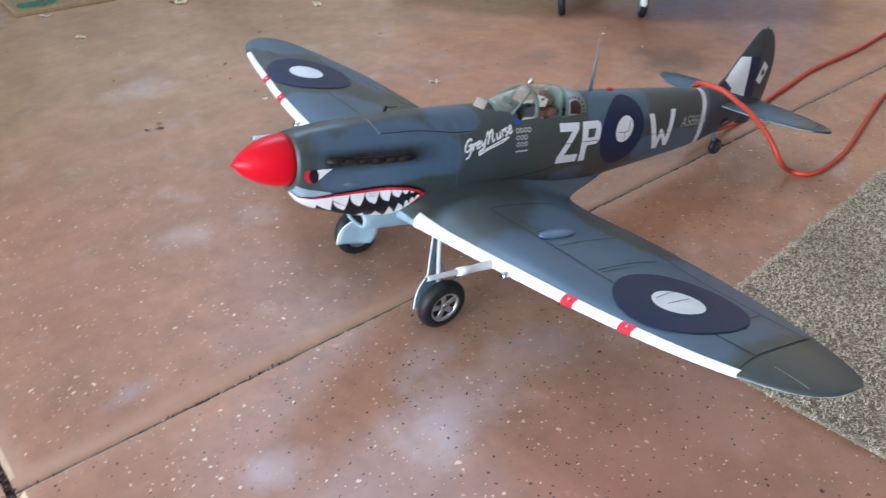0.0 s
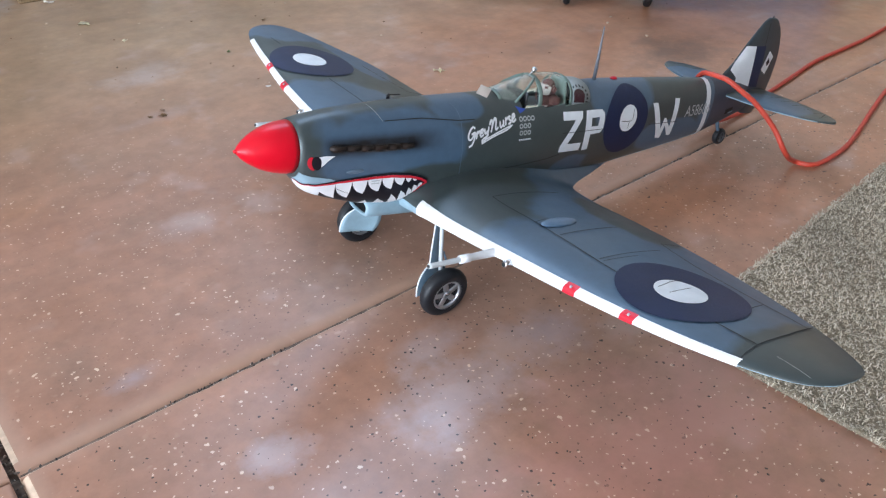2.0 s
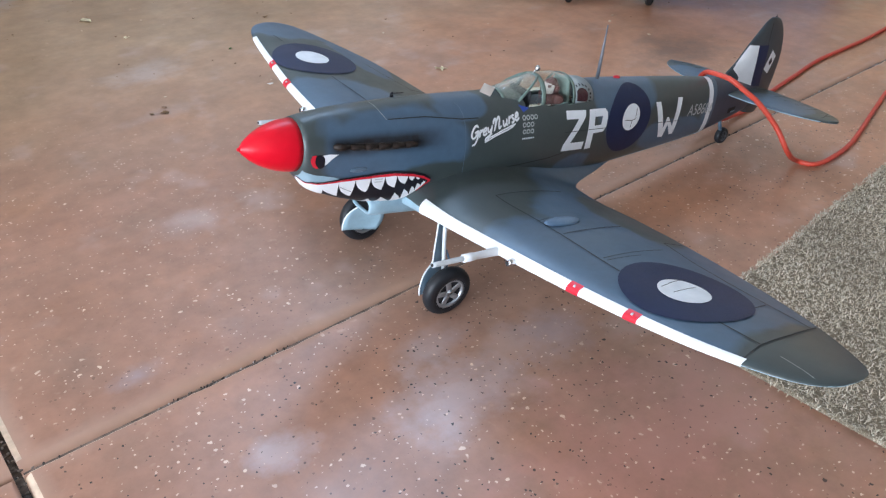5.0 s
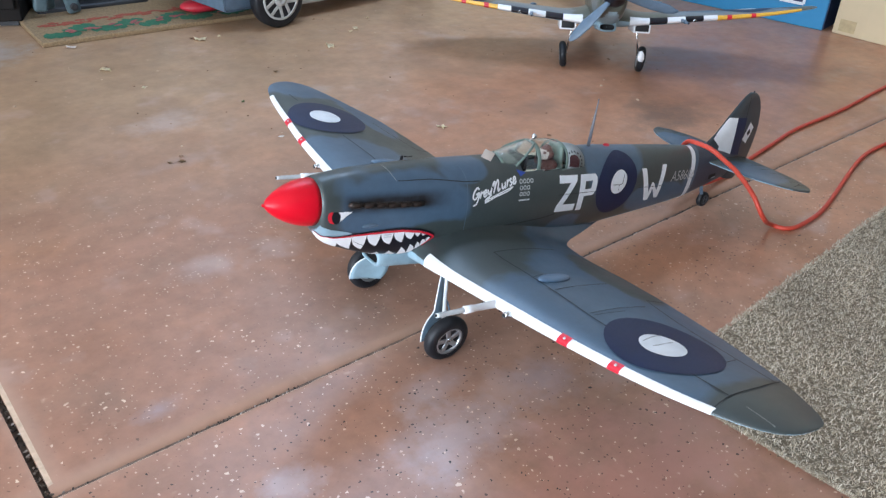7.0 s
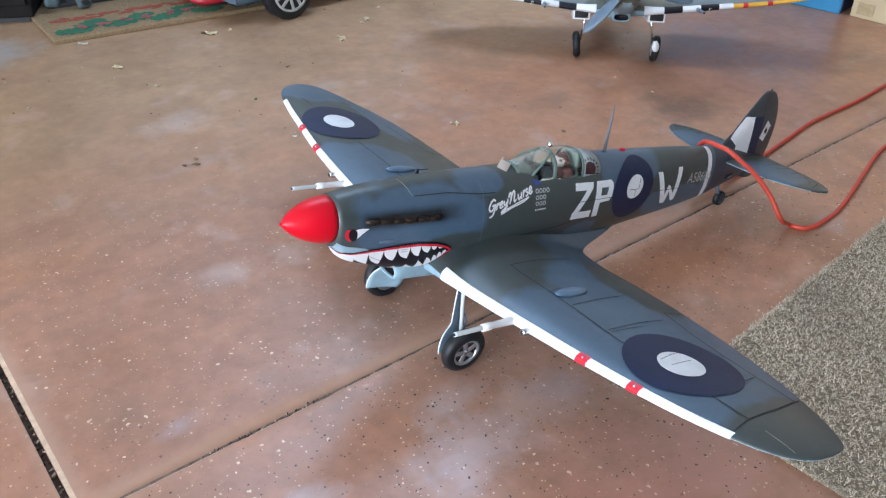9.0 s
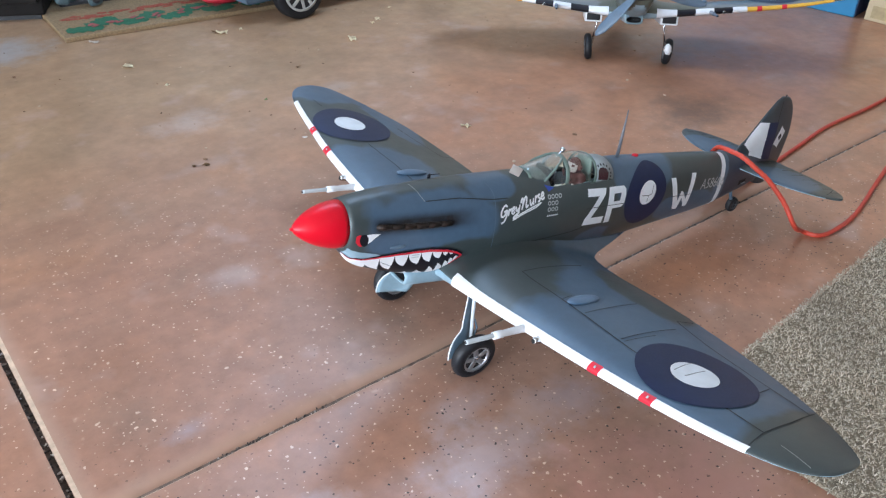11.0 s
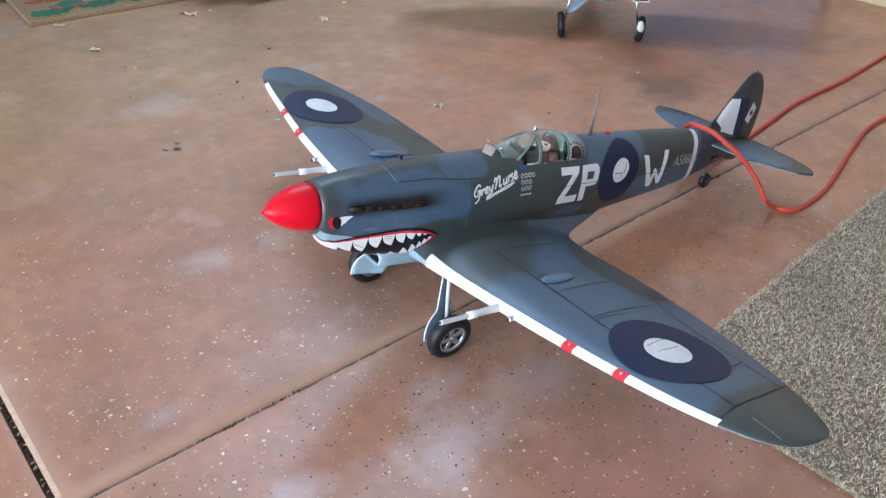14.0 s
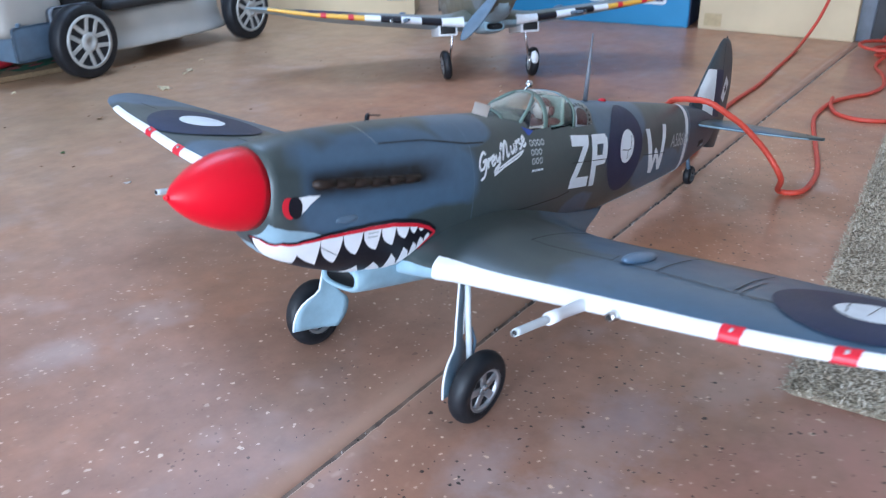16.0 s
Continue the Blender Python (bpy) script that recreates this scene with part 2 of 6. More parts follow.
        t.links.new(o, nz.inputs["Vector"])
        sc = t.nodes.new("ShaderNodeVectorMath")
        sc.operation = "SCALE"
        sc.inputs[3].default_value = 0.75 / scale
        t.links.new(nz.outputs["Color"], sc.inputs[0])
        t.links.new(o, warp.inputs[0])
        t.links.new(sc.outputs[0], warp.inputs[1])
        off = t.nodes.new("ShaderNodeVectorMath")
        off.operation = "ADD"
        off.inputs[1].default_value = (scale * 0.37, scale * 0.11, 0)
        t.links.new(warp.outputs[0], off.inputs[0])
        t.links.new(off.outputs[0], v.inputs["Vector"])
        cs = t.nodes.new("ShaderNodeSeparateColor")
        t.links.new(v.outputs["Color"], cs.inputs[0])
        here = ramp(t, cs.outputs[0], [(1 - amount, 0.0), (1 - amount + 0.01, 1.0)])
        size = calc(t, "MULTIPLY", calc(t, "ADD", cs.outputs[1], 0.35), level * 2.0)
        inside = ramp(t, calc(t, "DIVIDE", v.outputs["Distance"], size), [(0.82, 1.0), (1.0, 0.0)])
        clump = ramp(t, noise_of(t, o, 7 + scale * 0.02, 2), [(0.28, 0.0), (0.52, 1.0)])
        f = calc(t, "MULTIPLY", calc(t, "MULTIPLY", inside, here), calc(t, "MULTIPLY", free, clump))
        if colour[0] < 0.1:
            f = calc(t, "MULTIPLY", f, ramp(t, calc(t, "MULTIPLY", calc(t, "ADD", sep.outputs[1], calc(t, "MULTIPLY", here_and_there, 0.5)), 0.5), [(0.55, 1.0), (0.72, 0.15)]))
        col = mix(t, calc(t, "MULTIPLY", f, 0.95), col, colour)
    # scuffed spots
    scuff = calc(t, "MULTIPLY", ramp(t, noise_of(t, o, 42, 2), [(0.64, 0.0), (0.76, 0.55)]), ramp(t, noise_of(t, o, 5, 2), [(0.45, 0.0), (0.65, 1.0)]))
    col = mix(t, scuff, col, (0.52, 0.37, 0.28))
    col = mix(t, calc(t, "MULTIPLY", margin, 0.55), col, (0.42, 0.28, 0.21))
    col = mix(t, 1.0, col, (1.05, 1.0, 0.95), "MULTIPLY")
    t.links.new(col, b.inputs["Base Color"])
    rr = ramp(t, calc(t, "MULTIPLY", calc(t, "ADD", noise_of(t, o, 3.2, 3, 0.6), noise_of(t, o, 11, 2, 0.6)), 0.5), [(0.36, 0.278), (0.62, 0.40)])
    t.links.new(calc(t, "ADD", rr, calc(t, "MULTIPLY", margin, 0.35)), b.inputs["Roughness"])
    b.inputs["Specular IOR Level"].default_value = 0.58
    bump(t, b, calc(t, "ADD", noise_of(t, o, 40, 1), calc(t, "MULTIPLY", noise_of(t, o, 5, 1), 3.0)), 0.10, 0.003)
    return m


FLOOR = floor_material()
WORN = paint("worn_pale_edge", (0.58, 0.43, 0.31), 0.5, vary=0.2, scale=45, grain=0.2)
GROUT = paint("dirty_joint", (0.105, 0.078, 0.062), 0.9, vary=0.5, scale=60, grain=0.5)
GUTTER = paint("grey_joint_dust", (0.17, 0.125, 0.100), 0.9, vary=0.5, scale=45, grain=0.5)
WALL = paint("cream_wall_paint", (0.64, 0.59, 0.50), 0.6, vary=0.05, scale=3)
# dark grey chosen for the unseen right wall, so it bounces less light
DARKWALL = paint("unseen_wall_dark_grey", (0.19, 0.195, 0.21), 0.8, vary=0.2, scale=8, grain=0.3)
CEIL = paint("white_ceiling", (0.72, 0.72, 0.70), 0.7, vary=0.04, scale=2)
EARTH = paint("driveway", (0.30, 0.27, 0.24), 0.9, vary=0.2, scale=2)


def fibre(name, colours, rough=0.85):
    m, t, b = material(name)
    g = t.nodes.new("ShaderNodeNewGeometry")
    o = coords(t)
    col = ramp(t, g.outputs["Random Per Island"], [(i / (len(colours) - 1), c) for i, c in enumerate(colours)])
    col = mix(t, 1.0, col, ramp(t, noise_of(t, o, 5, 3), [(0.3, 0.78), (0.7, 1.12)]), "MULTIPLY")
    t.links.new(col, b.inputs["Base Color"])
    b.inputs["Roughness"].default_value = rough
    return m


PILE = fibre("shag_pile", [(0.30, 0.245, 0.165), (0.44, 0.372, 0.268), (0.56, 0.490, 0.375), (0.69, 0.625, 0.505)])
PILEBASE = paint("carpet_backing", (0.19, 0.152, 0.105), 0.95, vary=0.3, scale=80, grain=0.4)
CORD = paint("orange_lead", (0.52, 0.056, 0.030), 0.50, vary=0.06, scale=30)
LEAF = paint("dry_leaf", (0.82, 0.71, 0.52), 0.7, vary=0.3, scale=80)
BROWNLEAF = paint("brown_leaf", (0.27, 0.165, 0.085), 0.8, vary=0.35, scale=90)
PETAL = paint("pale_scrap", (0.74, 0.70, 0.66), 0.6, vary=0.1)
GREENLEAF = paint("green_leaf", (0.10, 0.18, 0.05), 0.6, vary=0.2)
CARD = paint("cardboard", (0.60, 0.48, 0.30), 0.75, vary=0.06, scale=6, grain=0.08)
CARDDARK = paint("cardboard_tape", (0.47, 0.36, 0.20), 0.8)
BOXBLUE = paint("blue_print", (0.040, 0.25, 0.48), 0.5, vary=0.06, scale=5)
BOXNAVY = paint("dark_blue_print", (0.012, 0.03, 0.09), 0.5)
COIR = paint("coir", (0.235, 0.160, 0.084), 0.95, vary=0.3, scale=150, grain=0.6)
COIRGREEN = paint("coir_green", (0.026, 0.120, 0.062), 0.95, vary=0.3, scale=150, grain=0.6)
COIRRED = paint("coir_rust", (0.27, 0.060, 0.034), 0.95, vary=0.3, scale=150, grain=0.6)
COIRROSE = paint("coir_rose", (0.27, 0.080, 0.075), 0.95, vary=0.3, scale=150, grain=0.6)
DECK = paint("silver_mower_deck", (0.42, 0.41, 0.38), 0.40, metal=0.1, vary=0.06, scale=8)
MOWGREY = paint("grey_plastic", (0.16, 0.18, 0.21), 0.5)
FLAPBLUE = paint("slate_blue_plastic", (0.085, 0.125, 0.175), 0.45, vary=0.1)
HUBGREY = paint("light_grey_plastic", (0.42, 0.42, 0.40), 0.5, vary=0.15)
BLKPL = paint("black_plastic", (0.022, 0.022, 0.024), 0.5)
TEAL = paint("grey_blue_hammer_paint", (0.085, 0.125, 0.14), 0.4, vary=0.15, scale=50)
DARKWOOD = paint("dark_stained_board", (0.012, 0.010, 0.009), 0.7, vary=0.25, scale=12, spec=0.15)
REDPL = paint("red_plastic", (0.45, 0.02, 0.035), 0.45)

# ---- mesh helpers ------------------------------------------------------


def link(name, bm, mat, smooth=True):
    me = bpy.data.meshes.new(name)
    bm.normal_update()
    bm.to_mesh(me)
    bm.free()
    if smooth:
        for p in me.polygons:
            p.use_smooth = True
    for one in mat if isinstance(mat, (list, tuple)) else [mat]:
        me.materials.append(one)
    return new(name, me)


def part(name, bm, mat, parent, label="", smooth=True):
    ob = link(name, bm, mat, smooth)
    ob.parent = parent
    if label:
        ob["label"] = label
    return ob


def box_bm(sx, sy, sz, bevel=0.0, at=(0, 0, 0), seg=2):
    bm = bmesh.new()
    bmesh.ops.create_cube(bm, size=1, matrix=Matrix.Translation(at) @ Matrix.Diagonal((sx, sy, sz, 1)))
    if bevel:
        bmesh.ops.bevel(bm, geom=list(bm.edges), offset=bevel, segments=seg, profile=0.5, affect="EDGES")
    return bm


def rings_bm(rings, cap=True, closed=True):
    """A skin through rings of points."""
    bm = bmesh.new()
    rows = [[bm.verts.new(p) for p in ring] for ring in rings]
    n = len(rows[0])
    for a, b in zip(rows, rows[1:]):
        for i in range(n if closed else n - 1):
            j = (i + 1) % n
            bm.faces.new((a[i], a[j], b[j], b[i]))
    if cap and closed:
        bm.faces.new(list(reversed(rows[0])))
        bm.faces.new(rows[-1])
    bmesh.ops.recalc_face_normals(bm, faces=bm.faces)
    return bm


def lathe_bm(profile, n=40, axis="x", cap=True):
    """Turns (along, radius) pairs about an axis."""
    rings = []
    for a, r in profile:
        ring = []
        for i in range(n):
            c, s = math.cos(2 * math.pi * i / n) * r, math.sin(2 * math.pi * i / n) * r
            ring.append({"x": (a, c, s), "y": (c, a, s), "z": (c, s, a)}[axis])
        rings.append(ring)
    return rings_bm(rings, cap)


def tube_bm(points, radius, n=10):
    """A round bar along points; radius a number or one for each point."""
    pts = [Vector(p) for p in points]
    rad = radius if isinstance(radius, (list, tuple)) else [radius] * len(pts)
    rings, side = [], None
    for i, p in enumerate(pts):
        d = (pts[min(i + 1, len(pts) - 1)] - pts[max(i - 1, 0)]).normalized()
        if side is None:
            side = d.orthogonal().normalized()
        side = (side - d * side.dot(d)).normalized()
        up = d.cross(side)
        rings.append([p + (side * math.cos(2 * math.pi * k / n) + up * math.sin(2 * math.pi * k / n)) * rad[i] for k in range(n)])
    return rings_bm(rings)


def curve_points(points, per=12):
    """Catmull-Rom through points."""
    p = [Vector(q) for q in points]
    p = [2 * p[0] - p[1], *p, 2 * p[-1] - p[-2]]
    out = []
    for a, b, c, d in zip(p, p[1:], p[2:], p[3:]):
        for i in range(per):
            t = i / per
            out.append(0.5 * (2 * b + (c - a) * t + (2 * a - 5 * b + 4 * c - d) * t**2 + (3 * b - a - 3 * c + d) * t**3))
    return out + [p[-2]]


def spline(xs, ys, x):
    """A smooth curve through few support points (monotone cubic)."""
    xs, ys = list(xs), list(ys)
    if x <= xs[0]:
        return ys[0]
    if x >= xs[-1]:
        return ys[-1]
    k = max(i for i in range(len(xs) - 1) if xs[i] <= x)
    sl = [(ys[i + 1] - ys[i]) / (xs[i + 1] - xs[i]) for i in range(len(xs) - 1)]

    def tan(i):
        if i == 0:
            return sl[0]
        if i == len(sl):
            return sl[-1]
        return 0.0 if sl[i - 1] * sl[i] <= 0 else 2 * sl[i - 1] * sl[i] / (sl[i - 1] + sl[i])

    h = xs[k + 1] - xs[k]
    t = (x - xs[k]) / h
    return (2 * t**3 - 3 * t**2 + 1) * ys[k] + (t**3 - 2 * t**2 + t) * h * tan(k) + (-2 * t**3 + 3 * t**2) * ys[k + 1] + (t**3 - t**2) * h * tan(k + 1)


def add_bm(bm, other):
    me = bpy.data.meshes.new("tmp")
    other.to_mesh(me)
    other.free()
    bm.from_mesh(me)
    bpy.data.meshes.remove(me)
    return bm


def moved(bm, m):
    bmesh.ops.transform(bm, matrix=m, verts=bm.verts)
    return bm

# ---- the large structure -------------------------------------------------


def slab(name, u0, u1, v0, v1, bevels, label):
    """A floor panel with rounded edges towards the joints; its own axes are the garage's."""
    bm = box_bm(u1 - u0, v1 - v0, 0.12, at=((u0 + u1) / 2, (v0 + v1) / 2, -0.06))
    chipped = v1 < J1 and u0 > J2
    if chipped:
        for k in range(170):
            bmesh.ops.bisect_plane(bm, geom=bm.verts[:] + bm.edges[:] + bm.faces[:], plane_co=(u0 + 0.02 + 0.015 * k, 0, 0), plane_no=(1, 0, 0))
    for axis, value, r in bevels:
        es = [e for e in bm.edges if all(abs(v.co[axis] - value) < 1e-4 and abs(v.co.z) < 1e-4 for v in e.verts)]
        bmesh.ops.bevel(bm, geom=es, offset=r, segments=14 if r > 0.016 else 8, profile=0.5, affect="EDGES")
    if chipped:
        rnd = random.Random(12)
        wear = {}
        for v in bm.verts:
            if v.co.y > v1 - 0.005 and v.co.z > -0.01 and u0 + 0.015 < v.co.x < u0 + 2.7:
                v.co.y += wear.setdefault(round(v.co.x, 3), rnd.choice((0, 0, 0, 0, -0.0004, -0.0008, -0.0016, 0.0004)))
    # the shoulder along the long joint is worn flat
    for v in bm.verts:
        if -0.001 < v.co.y - J1 < 0.030 and -0.0215 < v.co.z < -1e-5 and v0 > J1 and u0 > J2:
            v.co.z *= 0.62
    for f in bm.faces:
        c = f.calc_center_median()
        worn = f.normal.x < -0.2 and f.normal.z > 0.15 and abs(c.x - J2) < 0.03
        lip = v1 < J1 and u0 > J2 and f.normal.y > 0.2 and f.normal.z > 0.15
        f.material_index = 1 if worn or lip else 0
    ob = link(name, bm, [FLOOR, WORN], False)
    ob.matrix_world = pose(0, 0, 0, 0, 0, ANG)
    return ob


J1, J2 = 0.934, 0.100
floor = new("floor")
floor.matrix_world = pose(0, 0, 0, 0, 0, ANG)
tagged(floor, "terracotta-coloured polished concrete garage floor with chips and joints", "floor", kind="structure")
for u0, u1, v0, v1, bev in (
    (J2 + 0.008, U1, J1 + 0.006, V1, [(1, J1 + 0.006, 0.021), (0, J2 + 0.008, 0.013)]),
    (J2 + 0.008, U1, V0, J1 - 0.0025, [(1, J1 - 0.0025, 0.003), (0, J2 + 0.008, 0.013)]),
    (U0 - 0.3, J2 - 0.003, J1 + 0.004, V1, [(1, J1 + 0.004, 0.006), (0, J2 - 0.003, 0.006)]),
    (U0 - 0.3, J2 - 0.003, V0, J1 - 0.0025, [(1, J1 - 0.0025, 0.004), (0, J2 - 0.003, 0.006)]),
):
    s = slab("floor_panel", u0, u1, v0, v1, bev, "")
    s.parent = floor
    s.matrix_parent_inverse = floor.matrix_world.inverted()
bm = box_bm(U1 - U0, V1 - V0, 0.02, at=((U0 + U1) / 2, (V0 + V1) / 2, -0.022))
part("joint_bed", bm, GROUT, floor, "dark dirt in the joints", False)
part("joint_dirt", box_bm(U1 - J2 - 0.02, 0.026, 0.01, at=((U1 + J2) / 2, J1 + 0.0105, -0.0125)), GUTTER, floor, "grey dust lying in the long joint", False)

ground = link("ground", box_bm(400, 400, 0.1, at=(0, 0, -0.19)), EARTH, False)
tagged(ground, "pale driveway ground outside the garage", "ground", kind="structure")


def wall(name, a, b, z0, z1, thick=0.14, mat=None, label="cream painted garage wall"):
    """A wall along a line between two places on the plan."""
    a, b = Vector(a), Vector(b)
    d = b - a
    ob = link(name, box_bm(d.length, thick, z1 - z0, at=(d.length / 2, 0, (z0 + z1) / 2)), mat or WALL, False)
    ob.matrix_world = Matrix.Translation(a) @ pose(0, 0, 0, 0, 0, math.degrees(math.atan2(d.y, d.x)))
    tagged(ob, label, "wall", kind="structure")
    return ob


wall("wall_back", uv(U1 + 0.07, V0), uv(U1 + 0.07, V1), -0.1, HIGH)
wall("wall_left_near", uv(U0, V1 + 0.07), uv(WIN[0], V1 + 0.07), -0.1, HIGH)
wall("wall_left_far", uv(WIN[1], V1 + 0.07), uv(U1, V1 + 0.07), -0.1, HIGH)
wall("wall_left_sill", uv(WIN[0], V1 + 0.07), uv(WIN[1], V1 + 0.07), -0.1, WIN[2])
wall("wall_left_head", uv(WIN[0], V1 + 0.07), uv(WIN[1], V1 + 0.07), WIN[3], HIGH)
# out of view; coloured dark to hold bounced light off the aircraft's flank
wall("wall_right", uv(U0, V0 - 0.07), uv(U1, V0 - 0.07), -0.1, HIGH, mat=DARKWALL, label="unseen garage wall, made dark grey to lessen bounced light")
wall("wall_door_left", uv(U0 - 0.07, DOOR_V1), uv(U0 - 0.07, V1), -0.1, HIGH)
wall("wall_door_right", uv(U0 - 0.07, V0), uv(U0 - 0.07, DOOR_V0), -0.1, HIGH)
wall("wall_door_head", uv(U0 - 0.07, DOOR_V0), uv(U0 - 0.07, DOOR_V1), DOOR_H, HIGH)

bm = bmesh.new()
for u0, u1, v0, v1 in ((U0 - 0.14, SKYL[0], V0 - 0.14, V1 + 0.14), (SKYL[1], U1 + 0.14, V0 - 0.14, V1 + 0.14), (SKYL[0], SKYL[1], V0 - 0.14, SKYL[2]), (SKYL[0], SKYL[1], SKYL[3], V1 + 0.14)):
    add_bm(bm, box_bm(u1 - u0, v1 - v0, 0.1, at=((u0 + u1) / 2, (v0 + v1) / 2, HIGH + 0.05)))
ceiling = link("ceiling", bm, CEIL, False)
ceiling.matrix_world = pose(0, 0, 0, 0, 0, ANG)
tagged(ceiling, "plain white garage ceiling with a skylight opening", "ceiling", kind="structure")

# ---- the model aircraft --------------------------------------------------
# Own axes of an aircraft: x aft from the spinner's tip, y to its right wing, h up; one unit is KK metres.
from mathutils.bvhtree import BVHTree

KK, PITCH = 0.69, 10.5
TT = Matrix.Scale(KK, 4) @ Matrix.Translation((-0.39, 0, 0.471)) @ pose(0, 0, 0, 0, PITCH, 0)
TI = TT.inverted()

FX = (0.122, 0.14, 0.16, 0.20, 0.25, 0.30, 0.40, 0.50, 0.60, 0.70, 0.80, 0.95, 1.05, 1.20, 1.40, 1.55, 1.70, 1.80, 1.875)
FTOP = (0.059, 0.064, 0.068, 0.074, 0.079, 0.082, 0.087, 0.089, 0.090, 0.092, 0.096, 0.106, 0.108, 0.104, 0.098, 0.091, 0.080, 0.068, 0.055)
FBOT = (-0.062, -0.0875, -0.1035, -0.121, -0.1375, -0.1495, -0.161, -0.167, -0.169, -0.168, -0.164, -0.158, -0.153, -0.138, -0.115, -0.095, -0.058, -0.030, -0.005)
FWID = (0.059, 0.064, 0.067, 0.071, 0.075, 0.079, 0.087, 0.092, 0.094, 0.093, 0.090, 0.082, 0.076, 0.067, 0.056, 0.044, 0.030, 0.018, 0.008)


def fuse_point(x, ang, out=0.0):
    """A place on the fuselage's skin; ang in degrees from the left side's middle down to the belly (90); -90 is the spine."""
    top, bot, w = spline(FX, FTOP, x), spline(FX, FBOT, x), spline(FX, FWID, x)
    mid = 0.5 * top + 0.5 * bot + 0.005
    c, s = math.cos(radians(ang)), math.sin(radians(ang))
    e = 2 / (2.5 if s > 0 else 2.25)
    y = -w * math.copysign(abs(c) ** e, c)
    h = mid - (mid - bot if s > 0 else top - mid) * math.copysign(abs(s) ** e, s)
    return Vector((x, y * (1 + out / w), h * 1.0 - out * s))


def fuse_rings(x0, x1, n=90, m=72):
    return [[fuse_point(x0 + (x1 - x0) * i / n, 360 * k / m) for k in range(m)] for i in range(n + 1)]


LE_S = (0.0, 0.119, 0.3, 0.45, 0.6, 0.737, 0.85, 0.952, 1.0, 1.04, 1.065, 1.08, 1.086)
LE_X = (0.405, 0.407, 0.413, 0.421, 0.432, 0.444, 0.455, 0.468, 0.480, 0.500, 0.525, 0.555, 0.600)
TE_X = (0.905, 0.907, 0.907, 0.898, 0.876, 0.840, 0.796, 0.740, 0.710, 0.682, 0.660, 0.638, 0.604)
LE_H = (-0.168, -0.1557, -0.1373, -0.1214, -0.1056, -0.0895, -0.0732, -0.0546, -0.0463, -0.0399, -0.0362, -0.0344, -0.0335)


def chord(s):
    return max(spline(LE_S, TE_X, s) - spline(LE_S, LE_X, s), 0.004)


def wing_point(s, t, up, out=0.0):
    """A place on the wing: s along the half-span, t from leading edge 0 to trailing edge 1."""
    c = chord(s)
    lead = spline(LE_S, LE_X, s)
    k = min(max(1 - (s - 0.07) / 0.19, 0.0), 1.0) ** 2
    tr = 0.150 - 0.055 * s
    yt = 5 * tr * (0.2969 * math.sqrt(t) - 0.126 * t - 0.3516 * t**2 + 0.2843 * t**3 - 0.1036 * t**4)
    cam = 0.02 * 4 * t * (1 - t)
    h = spline(LE_S, LE_H, s) + c * (cam + (yt if up else -0.75 * yt)) - (t - 0.25) * c * 0.035
    x = lead + t * (c + spline((0.03, 0.061, 0.092, 0.111, 0.144, 0.2, 0.26), (0.24, 0.150, 0.054, 0.03, 0.016, 0.006, 0.0), s))
    h += max(0.0, x - 0.90) * 0.16
    if up:
        h += 0.045 * k * math.sin(math.pi * (t * 0.88 + 0.12))
    nose = max(0.0, 1 - t * c / 0.03)
    return Vector((x - out * nose, s, h + (out if up else -out)))


WING_S = [0.03, 0.045, 0.055, 0.065, 0.075, 0.085, 0.095, 0.105, 0.12, 0.135, 0.15, 0.17, 0.19, 0.24, 0.3, 0.36, 0.42, 0.48, 0.54, 0.6, 0.66, 0.72, 0.78, 0.83, 0.87, 0.91, 0.945, 0.975, 1.0, 1.02, 1.035, 1.05, 1.06, 1.068, 1.075, 1.081, 1.085]
NT = 26


def wing_ring(s):
    ts = [0.5 - 0.5 * math.cos(math.pi * i / NT) for i in range(NT + 1)]
    return [wing_point(s, t, True) for t in reversed(ts)] + [wing_point(s, t, False) for t in ts[1:-1]]


def mirror_y(pts, side):
    return [Vector((p.x, p.y * side, p.z)) for p in pts]


def soot_field(x, y, h):
    """Soot round the exhausts, fading aft."""
    dx = max(0.195 - x, (x - 0.40) * 0.30, 0)
    dh = max(abs(h - 0.012 - 0.02 * (x - 0.2)) - 0.010, 0)
    return max(0.0, 1 - math.hypot(dx / 0.030, dh / 0.020)) ** 1.3


def camo_set(ob, field):
    me = ob.data
    at = me.attributes.new("camo", "FLOAT", "POINT")
    at.data.foreach_set("value", [field(*(TI @ v.co)) for v in me.vertices])
    if ob.name.startswith("fuselage"):
        so = me.attributes.new("soot", "FLOAT", "POINT")
        so.data.foreach_set("value", [soot_field(*(TI @ v.co)) for v in me.vertices])


def blobs(places):
    def field(a, b):
        return max(-0.6, min(0.6, max(1 - math.hypot((a - ca) / ra, (b - cb) / rb) for ca, cb, ra, rb in places) * 0.8))
    return field


FUSE_PALE = blobs([(0.355, 0.002, 0.205, 0.088), (0.53, 0.085, 0.08, 0.04), (1.125, 0.07, 0.125, 0.11), (0.96, -0.12, 0.10, 0.045), (1.37, -0.06, 0.16, 0.05), (1.66, 0.00, 0.15, 0.13)])
FUSE_DARK = blobs([(0.46, -0.095, 0.11, 0.06), (1.10, -0.10, 0.10, 0.05), (0.30, 0.12, 0.22, 0.045)])


def FUSE_GREY(x, h):
    return min(FUSE_PALE(x, h), -FUSE_DARK(x, h))


